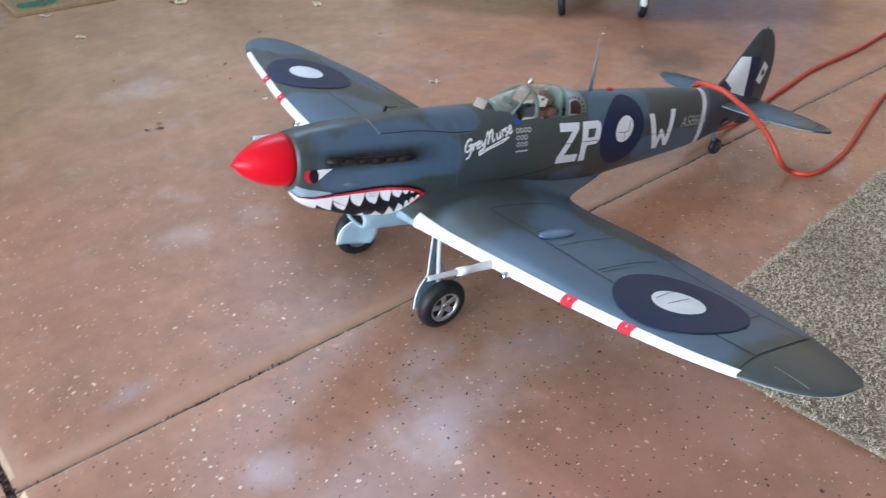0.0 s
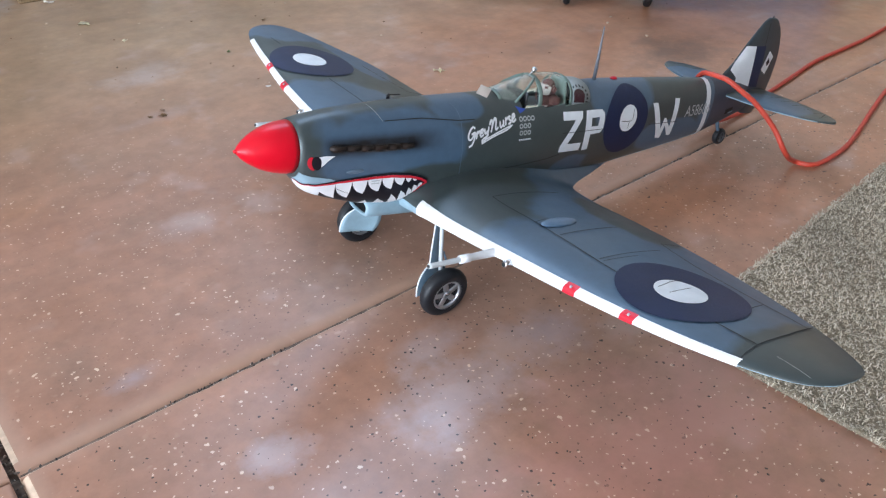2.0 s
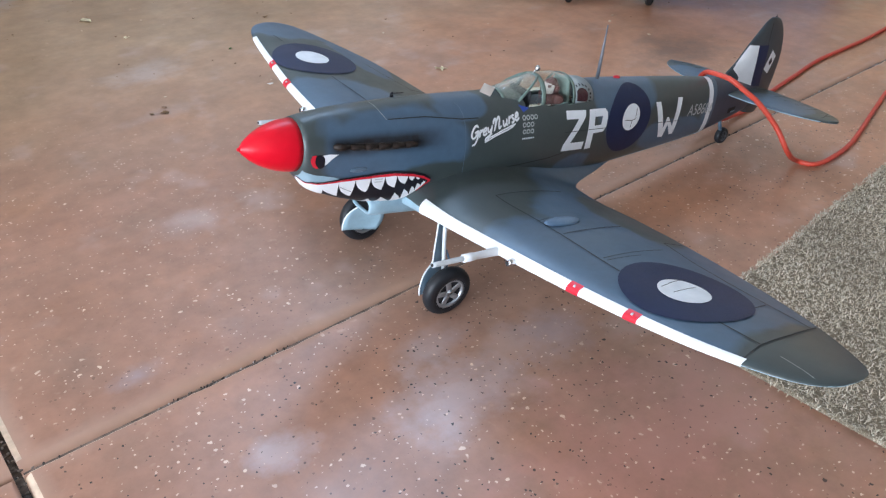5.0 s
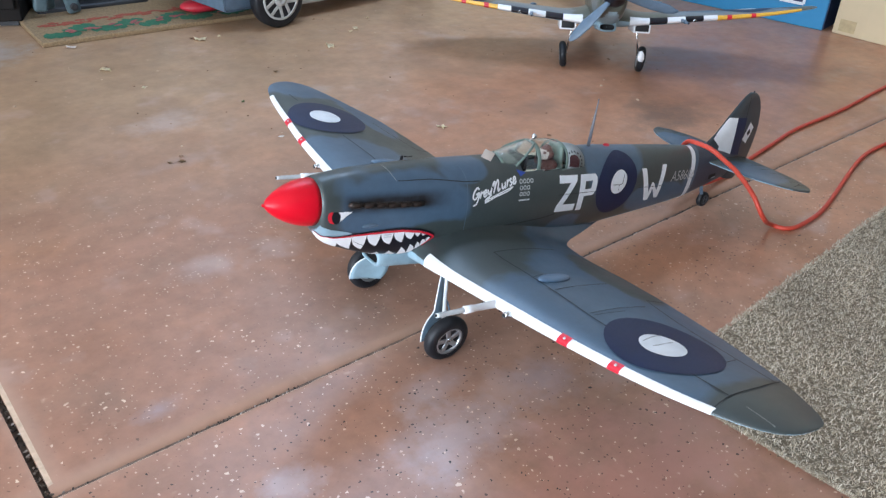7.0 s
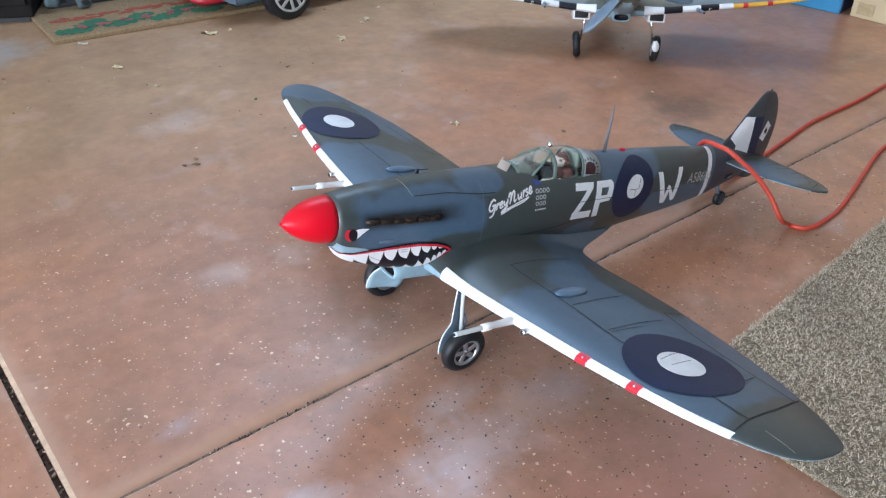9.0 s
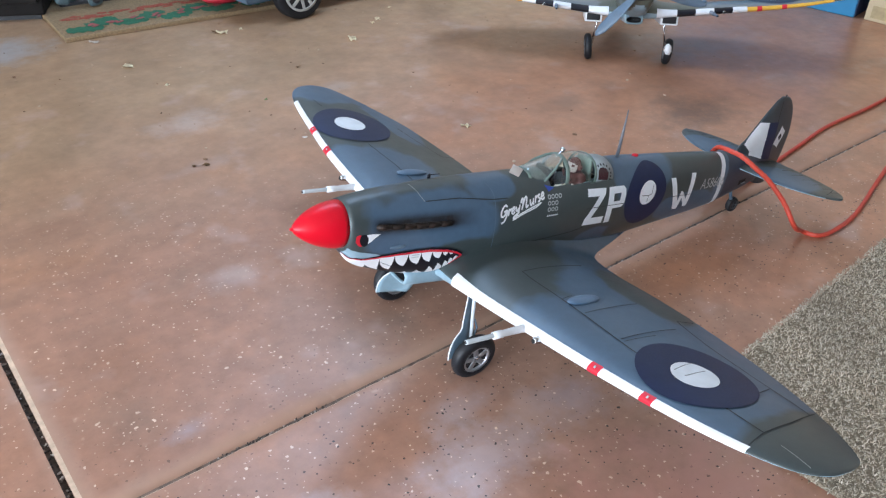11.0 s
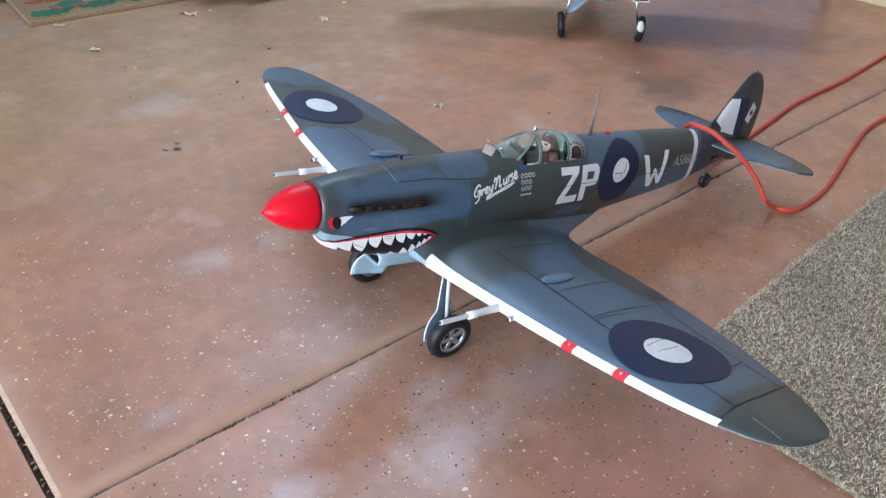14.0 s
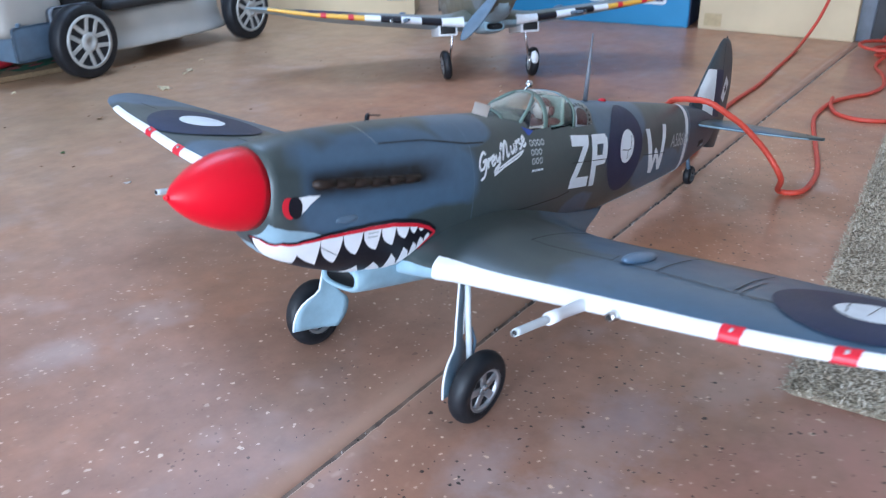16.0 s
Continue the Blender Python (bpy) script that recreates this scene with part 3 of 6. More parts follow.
WING_DARK = blobs([(0.40, 0.0, 0.37, 0.37), (0.85, 0.38, 0.095, 0.17), (0.60, 1.03, 0.30, 0.12)])


def WING_GREY(x, s):
    return -WING_DARK(x, s)



WING_GREY_RIGHT = blobs([(0.53, 0.36, 0.17, 0.21), (0.44, 0.50, 0.10, 0.10), (0.60, 1.02, 0.16, 0.11), (0.76, 0.80, 0.07, 0.20)])
TAIL_GREY = blobs([(1.72, 0.16, 0.12, 0.10), (1.74, -0.16, 0.12, 0.10)])


def grid_cut(bm, step):
    """Cuts flat faces into a grid, so that they can follow a curved skin."""
    for axis in (0, 1):
        lo, hi = min(v.co[axis] for v in bm.verts), max(v.co[axis] for v in bm.verts)
        n = int((hi - lo) / step)
        no = Vector((1, 0, 0)) if axis == 0 else Vector((0, 1, 0))
        for i in range(1, n + 1):
            bmesh.ops.bisect_plane(bm, geom=list(bm.verts) + list(bm.edges) + list(bm.faces), plane_co=no * (lo + (hi - lo) * i / (n + 1)), plane_no=no)
    return bm


def polys_bm(polys):
    bm = bmesh.new()
    for poly in polys:
        bm.faces.new([bm.verts.new((a, b, 0)) for a, b in poly])
    bmesh.ops.triangulate(bm, faces=bm.faces)
    return bm


def disc(cx, cy, r, n=40, r2=None):
    return [(cx + r * math.cos(2 * math.pi * i / n), cy + (r2 or r) * math.sin(2 * math.pi * i / n)) for i in range(n)]


def stroke(points, width):
    """Quads along a line."""
    out = []
    for (a, b), (c, d) in zip(points, points[1:]):
        n = Vector((b - d, c - a)).normalized() * width / 2
        out.append([(a + n.x, b + n.y), (a - n.x, b - n.y), (c - n.x, d - n.y), (c + n.x, d + n.y)])
    return out


def text_bm(words, size, place, shear=0.0, turn=0.0, width=1.0, fat=0.0):
    data = bpy.data.curves.new("words", "FONT")
    data.body, data.size, data.shear, data.offset = words, size, shear, fat
    data.resolution_u = 4
    ob = new("words", data)
    dg = bpy.context.evaluated_depsgraph_get()
    me = bpy.data.meshes.new_from_object(ob.evaluated_get(dg))
    bm = bmesh.new()
    bm.from_mesh(me)
    bpy.data.objects.remove(ob)
    bpy.data.curves.remove(data)
    bpy.data.meshes.remove(me)
    return moved(bm, Matrix.Translation((*place, 0)) @ Matrix.Rotation(radians(turn), 4, "Z") @ Matrix.Diagonal((width, 1, 1, 1)))


def on_side(bm, tree, eps=0.0012, step=0.012):
    """Lays a flat shape (x, h) on the aircraft's left flank."""
    grid_cut(bm, step)
    for v in list(bm.verts):
        hit, normal, _, _ = tree.ray_cast(Vector((v.co.x, -0.6, v.co.y)), Vector((0, 1, 0)))
        if hit is None:
            bm.verts.remove(v)
        else:
            if normal.y > 0:
                normal = -normal
            v.co = hit + normal * eps
    return bm


def on_top(bm, tree, eps=0.0012, step=0.02):
    """Lays a flat shape (x, y) on the wings' upper side."""
    grid_cut(bm, step)
    for v in list(bm.verts):
        hit, normal, _, _ = tree.ray_cast(Vector((v.co.x, v.co.y, 0.6)), Vector((0, 0, -1)))
        if hit is None:
            bm.verts.remove(v)
        else:
            v.co = hit + Vector((0, 0, eps))
    return bm


def on_fuse(bm, out=0.0012, step=(0.01, 6.0)):
    """Lays a shape of (x, angle) round the fuselage."""
    k = step[0] / step[1]
    moved(bm, Matrix.Diagonal((1, k, 1, 1)))
    grid_cut(bm, step[0])
    for v in bm.verts:
        v.co = fuse_point(v.co.x, v.co.y / k, out)
    return bm


def tree_of(bm):
    return BVHTree.FromBMesh(bm)


def fin_rings(levels):
    rings = []
    for h, lead, trail, th in levels:
        c = trail - lead
        ring = []
        for i in range(15):
            t = 0.5 - 0.5 * math.cos(math.pi * i / 14)
            ring.append((lead + c * t, -th * 2.6 * (math.sqrt(t) * (1 - t) + 0.12 * math.sqrt(t) * (1 - t**4)), h))
        for i in range(13, 0, -1):
            x, y, hh = ring[i]
            ring.append((x, -y, hh))
        rings.append(ring)
    return rings


def wheel_parts(parent, centre, r, width, axis, tyre_mat, rim_mat, spokes=5):
    """A small wheel: tyre and spoked rim, its axle along the vector axis."""
    m = TT @ Matrix.Translation(centre) @ Vector(axis).to_track_quat("Z", "Y").to_matrix().to_4x4()
    prof = []
    for i in range(17):
        a = math.pi * i / 16
        prof.append((-width / 2 * math.cos(a) * (1 - 0.12 * math.sin(a) ** 6), r * 0.62 + r * 0.38 * math.sin(a) ** 0.55))
    prof = [(prof[0][0] * 0.6, r * 0.55), *prof, (prof[-1][0] * 0.6, r * 0.55)]
    tyre = part("tyre", moved(lathe_bm(prof, 44, "z"), m), tyre_mat, parent, "black rubber tyre")
    bm = lathe_bm([(-width * 0.42, r * 0.60), (-width * 0.5, r * 0.64), (-width * 0.42, r * 0.52), (width * 0.42, r * 0.52), (width * 0.5, r * 0.64), (width * 0.42, r * 0.60)], 36, "z", False)
    add_bm(bm, lathe_bm([(-width * 0.40, r * 0.17), (-width * 0.46, r * 0.12), (width * 0.46, r * 0.12), (width * 0.40, r * 0.17)], 20, "z"))
    for i in range(spokes):
        for zz in (-1, 1):
            add_bm(bm, moved(box_bm(r * 0.46, r * 0.22, width * 0.10, 0.001, at=(r * 0.33, 0, zz * width * 0.34), seg=1), Matrix.Rotation(2 * math.pi * i / spokes, 4, "Z")))
    add_bm(bm, lathe_bm([(-width * 0.15, r * 0.54), (width * 0.15, r * 0.54)], 24, "z"))
    part("rim", moved(bm, m), rim_mat, tyre, "grey spoked metal rim")
    return tyre


def spitfire(label, at, yaw, style):
    root = new("model_aeroplane")
    root.matrix_world = pose(*at, -0.82, 0, yaw)
    tagged(root, label, "model aeroplane", "model aeroplanes on the floor")
    camo = CAMO if style == "shark" else CAMO2

    def put(name, bm, mat, parent=root, tag="", smooth=True):
        return part(name, moved(bm, TT), mat, parent, tag, smooth)

    # fuselage, open at the cockpit
    bm = rings_bm(fuse_rings(0.122, 1.875, 140, 96))
    tree = tree_of(bm)
    hole = [f for f in bm.faces if 0.735 < f.calc_center_median().x < 0.965 and f.calc_center_median().z > 0.066]
    bmesh.ops.delete(bm, geom=hole, context="FACES")
    for f in bm.faces:
        c = f.calc_center_median()
        if c.z < spline((0.1, 0.2, 0.45, 0.9, 1.3, 1.9), (-0.060, -0.112, -0.135, -0.142, -0.110, -0.03), c.x) and f.normal.z < -0.2:
            f.material_index = 1
        if c.x > 1.575 and style == "shark":
            f.material_index = 2
    fus = put("fuselage", bm, [camo, SKYBLUE, DARKNAVY], tag="green and grey camouflaged fuselage, pale blue below")
    camo_set(fus, lambda x, y, h: FUSE_GREY(x, h))

    # spinner
    prof = [(0.0, 0.0006)] + [(0.121 * t, 0.0585 * math.sin(math.pi / 2 * t ** 0.94) ** 0.73) for t in (0.012, 0.03, 0.06, 0.1, 0.16, 0.24, 0.33, 0.43, 0.54, 0.66, 0.78, 0.9, 1.0)] + [(0.1215, 0.052)]
    spinner = put("spinner", lathe_bm(prof, 48), RED if style == "shark" else BLACK, tag="glossy red pointed spinner" if style == "shark" else "black spinner")
    if style == "shark":
        put("spinner_nut", lathe_bm([(-0.003, 0.0012), (-0.0032, 0.0030), (0.002, 0.0048), (0.004, 0.003)], 12), RED, spinner)
    put("spinner_gap", lathe_bm([(0.1212, 0.055), (0.1212, 0.0575), (0.1265, 0.0575), (0.1265, 0.055)], 40), DARKIN, tag="dark gap behind the spinner")

    # wings; the first aircraft's right wing sits a little higher and further forward in its socket
    trees = {}

    def seat(s):
        """How much higher than drawn the left wing sits, along its span."""
        return spline((0.06, 0.10, 0.15, 0.3, 0.45, 0.6, 0.74, 0.95), (0.004, 0.007, 0.015, 0.012, 0.005, -0.003, -0.005, -0.002), s) if style == "shark" else 0.0

    def mir(pts, side):
        if style != "shark":
            return mirror_y(pts, side)
        if side < 0:
            return [Vector((p.x - 1.1 * seat(p.y), -p.y - 1.1 * seat(p.y), p.z + seat(p.y))) for p in pts]
        return [Vector((p.x + spline((0.1, 0.58, 0.74, 0.935, 1.09), (-0.028, -0.028, -0.021, -0.009, -0.004), p.y), p.y, p.z + spline((0.1, 0.58, 0.74, 0.935, 1.09), (0.026, 0.026, 0.026, 0.017, 0.014), p.y))) for p in pts]

    for side, name in ((-1, "left_wing"), (1, "right_wing")):
        bm = rings_bm([mir(wing_ring(s), side) for s in WING_S])
        trees[side] = tree_of(bm)
        for f in bm.faces:
            if f.normal.z < -0.35 or ((abs(f.calc_center_median().y) > 0.957 or abs(f.calc_center_median().y) < 0.140) and f.normal.z < 0.25):
                f.material_index = 1
        wing = put(name, bm, [camo, SKYBLUE], tag="elliptical camouflaged wing with a pale blue underside")
        camo_set(wing, lambda x, y, h: WING_GREY_RIGHT(x, y) if y > 0 else WING_GREY(x, -y))

        def lead_strip(s0, s1, out, back=0.0135, low=0.014):
            rings = []
            n = max(2, int((s1 - s0) / 0.03))
            for i in range(n + 1):
                s = s0 + (s1 - s0) * i / n
                c = chord(s)
                taper = 1.05 - 0.15 * s
                ring = [wing_point(s, back * taper / c * q * q, True, out) for q in (1, 0.8, 0.6, 0.4, 0.2, 0.08)]
                ring += [wing_point(s, low * taper / c * q * q, False, out) for q in (0, 0.1, 0.25, 0.5, 0.75, 1)]
                rings.append(mir(ring, side))
            return rings_bm(rings, cap=False, closed=False)

        if style == "shark":
            put("leading_edge_tape", lead_strip(0.119, 0.952, 0.0012), WHITE, wing, "white tape along the leading edge")
            for s in (0.600, 0.737):
                put("red_band", lead_strip(s - 0.015, s + 0.015, 0.0022, 0.0145, 0.015), REDTAPE, wing, "red warning band on the white tape")
                c = chord(s)
                mid = wing_point(s, 0.0035 / c, True, 0.003)
                put("band_mark", moved(tube_bm([(0, 0, 0), (0.004, 0, 0.003)], 0.0024, 8), Matrix.Translation(mir([mid], side)[0])), GREYLET, wing)
        else:
            edges = [0.12, 0.22, 0.31, 0.40, 0.49, 0.56]
            for i, (a, b) in enumerate(zip(edges, edges[1:])):
                put("stripe", lead_strip(a, b, 0.0012, 0.02), (WHITE, BLACK)[i % 2], wing)
            put("leading_edge_tape", lead_strip(0.56, 0.98, 0.0012), YELLOW, wing, "yellow tape along the leading edge")
            for s in (0.62, 0.74):
                put("red_band", lead_strip(s - 0.012, s + 0.012, 0.0022, 0.0145, 0.015), REDTAPE, wing)

        # roundel
        put("roundel", on_top(polys_bm([disc(0.606 - (0.040 if side > 0 else 0), side * 0.729, 0.131, 56)]), trees[side], 0.0022), NAVY, wing, "dark navy roundel")
        put("roundel_centre", on_top(polys_bm([disc(0.598 - (0.040 if side > 0 else 0), side * 0.731, 0.052, 40)]), trees[side], 0.0032), OFFWHITE, wing, "white roundel centre")

        # panel lines
        for line, wide in (
            ([(0.564, 0.198), (0.563, 0.32), (0.556, 0.433), (0.543, 0.607), (0.545, 0.855), (0.536, 0.938)], 0.0042),
            ([(0.564, 0.198), (0.683, 0.191), (0.80, 0.184)], 0.0036),
            ([(0.564, 0.429), (0.659, 0.425), (0.768, 0.417)], 0.0032),
            ([(0.557, 0.352), (0.60, 0.345)], 0.0026),
            ([(0.556, 0.556), (0.657, 0.555), (0.755, 0.556)], 0.0032),
            ([(0.556, 0.567), (0.659, 0.572)], 0.0026),
            ([(0.868, 0.527), (0.808, 0.518), (0.771, 0.637), (0.752, 0.745), (0.728, 0.887), (0.716, 0.934)], 0.0042),
            ([(0.472, 0.948), (0.534, 0.940), (0.632, 0.941), (0.738, 0.933)], 0.0042),
            ([(0.655, 0.840), (0.733, 0.831)], 0.0030),
            ([(0.563, 0.704), (0.610, 0.698), (0.646, 0.700)], 0.0022),
            ([(0.566, 0.731), (0.630, 0.734)], 0.0022),
        ) if side < 0 else (([(0.560, 0.16), (0.558, 0.433), (0.545, 0.58)], 0.0040), ([(0.530, 0.88), (0.525, 0.94)], 0.0036), ([(0.860, 0.527), (0.800, 0.518), (0.765, 0.637), (0.745, 0.72)], 0.0038)):
            put("panel_line", on_top(polys_bm([[(a - 1.1 * seat(b), -b - 1.1 * seat(b)) if side < 0 else (a, b) for a, b in q] for q in stroke(line, wide * 0.72)]), trees[side], 0.0040 if wide < 0.0024 else 0.0014, 0.03), PANEL, wing)
        if side < 0:
            put("scratch", on_top(polys_bm([[(a, side * b) for a, b in q] for q in stroke([(0.531, 0.978), (0.523, 1.045)], 0.0014)]), trees[side], 0.0014, 0.03), SEAM, wing, "pale scratch in the paint")

        # blister on the upper side
        bm = bmesh.new()
        bmesh.ops.create_uvsphere(bm, u_segments=20, v_segments=10, radius=1, matrix=Matrix.Translation(mir([Vector((0.612, 0.375, -0.0895))], side)[0]) @ pose(0, 0, 0, 0, 4, 0) @ Matrix.Diagonal((0.055, 0.017, 0.0085, 1)))
        put("cannon_blister", bm, BLISTER, wing, "small blue-grey teardrop blister")

        # cannon barrel and stub
        s = 0.385
        le = mir([wing_point(s, 0.0, True)], side)[0]
        y, h = le.y, le.z
        put("cannon_barrel", lathe_bm_at([(-0.165, 0.0035), (-0.166, 0.0052), (-0.158, 0.0056), (-0.10, 0.0058), (-0.02, 0.0060)], (le.x, y, h)), BARREL if style == "shark" else BLUEGREY, wing, "pale grey cannon barrel")
        put("bore", lathe_bm_at([(-0.1668, 0.0002), (-0.1668, 0.0037), (-0.160, 0.0037)], (le.x, y, h)), DARKIN, wing)
        put("cannon_sleeve", lathe_bm_at([(-0.088, 0.0068), (-0.087, 0.0092), (-0.062, 0.0092), (-0.060, 0.0078), (0.0, 0.0095), (0.02, 0.011)], (le.x, y, h)), WHITE if style == "shark" else BLUEGREY, wing, "white sleeve at the root of the barrel")
        le2 = mir([wing_point(0.445, 0.0, True)], side)[0]
        stub = put("gun_stub", lathe_bm_at([(-0.016, 0.0045), (-0.018, 0.0065), (-0.012, 0.0080), (0.006, 0.0088)], (le2.x, side * 0.445, le2.z - 0.003)), STEEL, wing, "short steel gun stub with a dark bore")
        put("bore", lathe_bm_at([(-0.0184, 0.0002), (-0.0184, 0.0045), (-0.014, 0.0045)], (le2.x, side * 0.445, le2.z - 0.003)), DARKIN, stub)

        # undercarriage leg with its door and wheel
        gear = put("undercarriage_leg", tube_bm([(0.450, side * 0.158, -0.115), (0.452, side * 0.172, -0.22), (0.456, side * 0.184, -0.305)], 0.0052, 12), BARREL if style == "shark" else STEEL, tag="pale grey undercarriage leg" if style == "shark" else "bright steel undercarriage leg")
        hub = (0.457, side * 0.203, -0.328 + side * 0.0029)
        put("scissor_link", tube_bm([(0.460, side * 0.174, -0.235), (0.470, side * 0.178, -0.26), (0.460, side * 0.183, -0.290)], 0.003, 8), BLUEGREY, gear)
        put("axle", tube_bm([(0.456, side * 0.180, -0.318), (0.457, side * 0.222, -0.328)], 0.006, 10), STEEL, gear)
        wheel_parts(gear, hub, 0.066, 0.036, (0.0, 1, -0.10 * side), RUBBER, RIM)
        if style == "shark":
            # the leg's door, on its inner side: narrow above, round over the wheel
            rows = []
            level = (-0.344, -0.330, -0.312, -0.296, -0.284, -0.275, -0.266, -0.20, -0.128)
            ahead = (0.054, 0.055, 0.0525, 0.046, 0.037, 0.026, 0.0160, 0.0155, 0.0155)
            behind = (0.030, 0.038, 0.044, 0.045, 0.042, 0.034, 0.0200, 0.0155, 0.0155)
            for i in range(25):
                q = i / 24
                h = -0.128 - 0.216 * q
                y0 = 0.150 + 0.020 * q
                row = []
                for k in range(9):
                    a = (k - 4) / 4
                    wide = spline(level, ahead if a < 0 else behind, h) + (0.007 * min(1.0, max(0.0, (-0.262 - h) / 0.03)) if a < 0 and side > 0 else 0.0)
                    row.append((0.448 + 0.008 * max(0.0, 1 - q / 0.55) + a * wide, side * (y0 - 0.30 * a * wide - 0.006 * a * a * wide / 0.06), h))
                rows.append(row)
            bm = rings_bm(rows, cap=False, closed=False)
            bmesh.ops.solidify(bm, geom=list(bm.faces), thickness=0.0022)
            for f in bm.faces:
                f.material_index = 1 if f.normal.y * side > 0.2 else 0
            put("undercarriage_door", bm, [SKYBLUE, DOORBLUE], gear, "pale blue undercarriage door over the wheel")
            put("door_edge", tube_bm([(rows[i][0][0] - 0.0005, rows[i][0][1], rows[i][0][2]) for i in range(25)], 0.0021, 6), WHITE, gear, "white edge of the door")
            put("door_edge", tube_bm([(rows[i][8][0] + 0.0005, rows[i][8][1], rows[i][8][2]) for i in range(15)], 0.0021, 6), WHITE, gear, "white edge of the door")
        else:
            put("radiator", radiator_bm(side), WHITE, wing, "boxy white-edged radiator under the wing")
            put("radiator_mouth", moved(box_bm(0.02, 0.070, 0.036, 0.004), Matrix.Translation((0.443, side * 0.190, -0.173))), DARKIN, wing)
            if side == -1:
                bm = polys_bm([[(-0.012, 0.026), (0.004, 0.030), (0.016, 0.012), (0.019, -0.010), (0.009, -0.027), (-0.010, -0.023), (-0.018, -0.003)]])
                bmesh.ops.solidify(bm, geom=list(bm.faces), thickness=0.003)
                put("wheel_cover", moved(bm, Matrix.Translation((0.39, -0.195, -0.312)) @ pose(0, 0, 0, 90, 0, -90)), WHITE, gear, "white drop-shaped wheel cover")

    # air intake under the nose, with a rounded lip round its slot
    def scoop_ring(x, w, top, bot):
        ring = []
        for k in range(32):
            a = 2 * math.pi * k / 32
            c, s = math.cos(a), math.sin(a)
            ring.append((x, w * math.copysign(abs(c) ** 0.6, c), (top + bot) / 2 + (top - bot) / 2 * math.copysign(abs(s) ** 0.7, s)))
        return ring

    rings = [scoop_ring(*q) for q in ((0.323, 0.0355, -0.1535, -0.1810), (0.3170, 0.0360, -0.1530, -0.1815), (0.3155, 0.0385, -0.1508, -0.1840), (0.3165, 0.0415, -0.148, -0.1865), (0.321, 0.045, -0.144, -0.1895), (0.35, 0.047, -0.13, -0.193), (0.42, 0.048, -0.13, -0.197), (0.50, 0.055, -0.13, -0.199), (0.60, 0.056, -0.13, -0.192), (0.72, 0.035, -0.13, -0.172))]
    intake = put("air_intake", rings_bm(rings, cap=False), SKYBLUE, tag="pale blue air intake under the nose")
    put("intake_mouth", rings_bm([scoop_ring(*q) for q in ((0.350, 0.001, -0.168, -0.170), (0.350, 0.035, -0.155, -0.180), (0.322, 0.0356, -0.1534, -0.1811))], cap=False), DARKIN, intake, "dark intake mouth")

    # exhausts
    for side in (-1, 1):
        bm = on_fuse(polys_bm([disc(0.295, -17, 0.106, 40, 5.0)]), 0.0010)
        if side == 1:
            moved(bm, Matrix.Diagonal((1, -1, 1, 1)))
            bmesh.ops.reverse_faces(bm, faces=bm.faces)
        soot = put("exhaust_soot", bm, SOOT, tag="sooty patch round the exhausts")
        for i in range(6):
            x = 0.190 + 0.034 * i
            p = fuse_point(x + 0.012, -17)
            put("exhaust_stub", tube_bm([(x, side * (abs(p.y) - 0.006), p.z), (x + 0.012, side * (abs(p.y) + 0.002), p.z), (x + 0.034, side * (abs(p.y) + 0.006), p.z + 0.001)], [0.0066, 0.0076, 0.0058], 12), RUST, soot, "burnt brown exhaust stub")

    # canopy
    cx = (0.672, 0.70, 0.75, 0.792, 0.83, 0.87, 0.905, 0.935)
    ct = (0.094, 0.103, 0.116, 0.128, 0.135, 0.1345, 0.129, 0.120)
    cw = (0.030, 0.043, 0.051, 0.055, 0.058, 0.059, 0.058, 0.056)

    def arch(x, grow=0.0, n=18):
        top, w = spline(cx, ct, x) + grow, spline(cx, cw, x) + grow
        base = spline((0.67, 0.72, 0.80, 0.97), (0.080, 0.060, 0.056, 0.066), x)
        return [(x, -w * math.cos(math.pi * i / n), base + (top - base) * math.sin(math.pi * i / n) ** 0.75) for i in range(n + 1)]

    bm = rings_bm([arch(0.802 + 0.110 * i / 14) for i in range(15)], cap=False, closed=False)
    bmesh.ops.solidify(bm, geom=list(bm.faces), thickness=0.0015)
    canopy = put("canopy", bm, GLASS, tag="clear blown canopy with green frames")
    canopy.visible_shadow = False
    bm = rings_bm([arch(0.675 + 0.124 * i / 12) for i in range(13)], cap=False, closed=False)
    bmesh.ops.solidify(bm, geom=list(bm.faces), thickness=0.0015)
    for f in bm.faces:
        c = f.calc_center_median()
        f.material_index = 1 if c.x > spline((0.060, 0.066, 0.085, 0.104, 0.1205, 0.13), (0.700, 0.712, 0.728, 0.752, 0.780, 0.799), c.z) else 0
    screen = put("windscreen", bm, [SCREEN, GLASS], canopy, "hazy greenish windscreen")
    screen.visible_shadow = False

    def frame_hoop(x0, x1, grow):
        """A flat hoop of sheet over the hood."""
        bm = rings_bm([arch(x0 + (x1 - x0) * i / 3, grow, 24) for i in range(4)], cap=False, closed=False)
        bmesh.ops.solidify(bm, geom=list(bm.faces), thickness=0.0014)
        return bm

    for x0, x1 in ((0.675, 0.682), (0.793, 0.805), (0.903, 0.912)):
        put("canopy_frame", frame_hoop(x0, x1, 0.0022), COCKPIT, canopy, "grey-green canopy frame")
    for sd in (-1, 1):
        put("canopy_rail", tube_bm([(x, sd * (spline(cx, cw, x) + 0.001), spline((0.67, 0.72, 0.80, 0.97), (0.081, 0.061, 0.057, 0.066), x)) for x in (0.68, 0.70, 0.73, 0.76, 0.80, 0.85, 0.89, 0.911)], 0.0033, 8), COCKPIT, canopy)
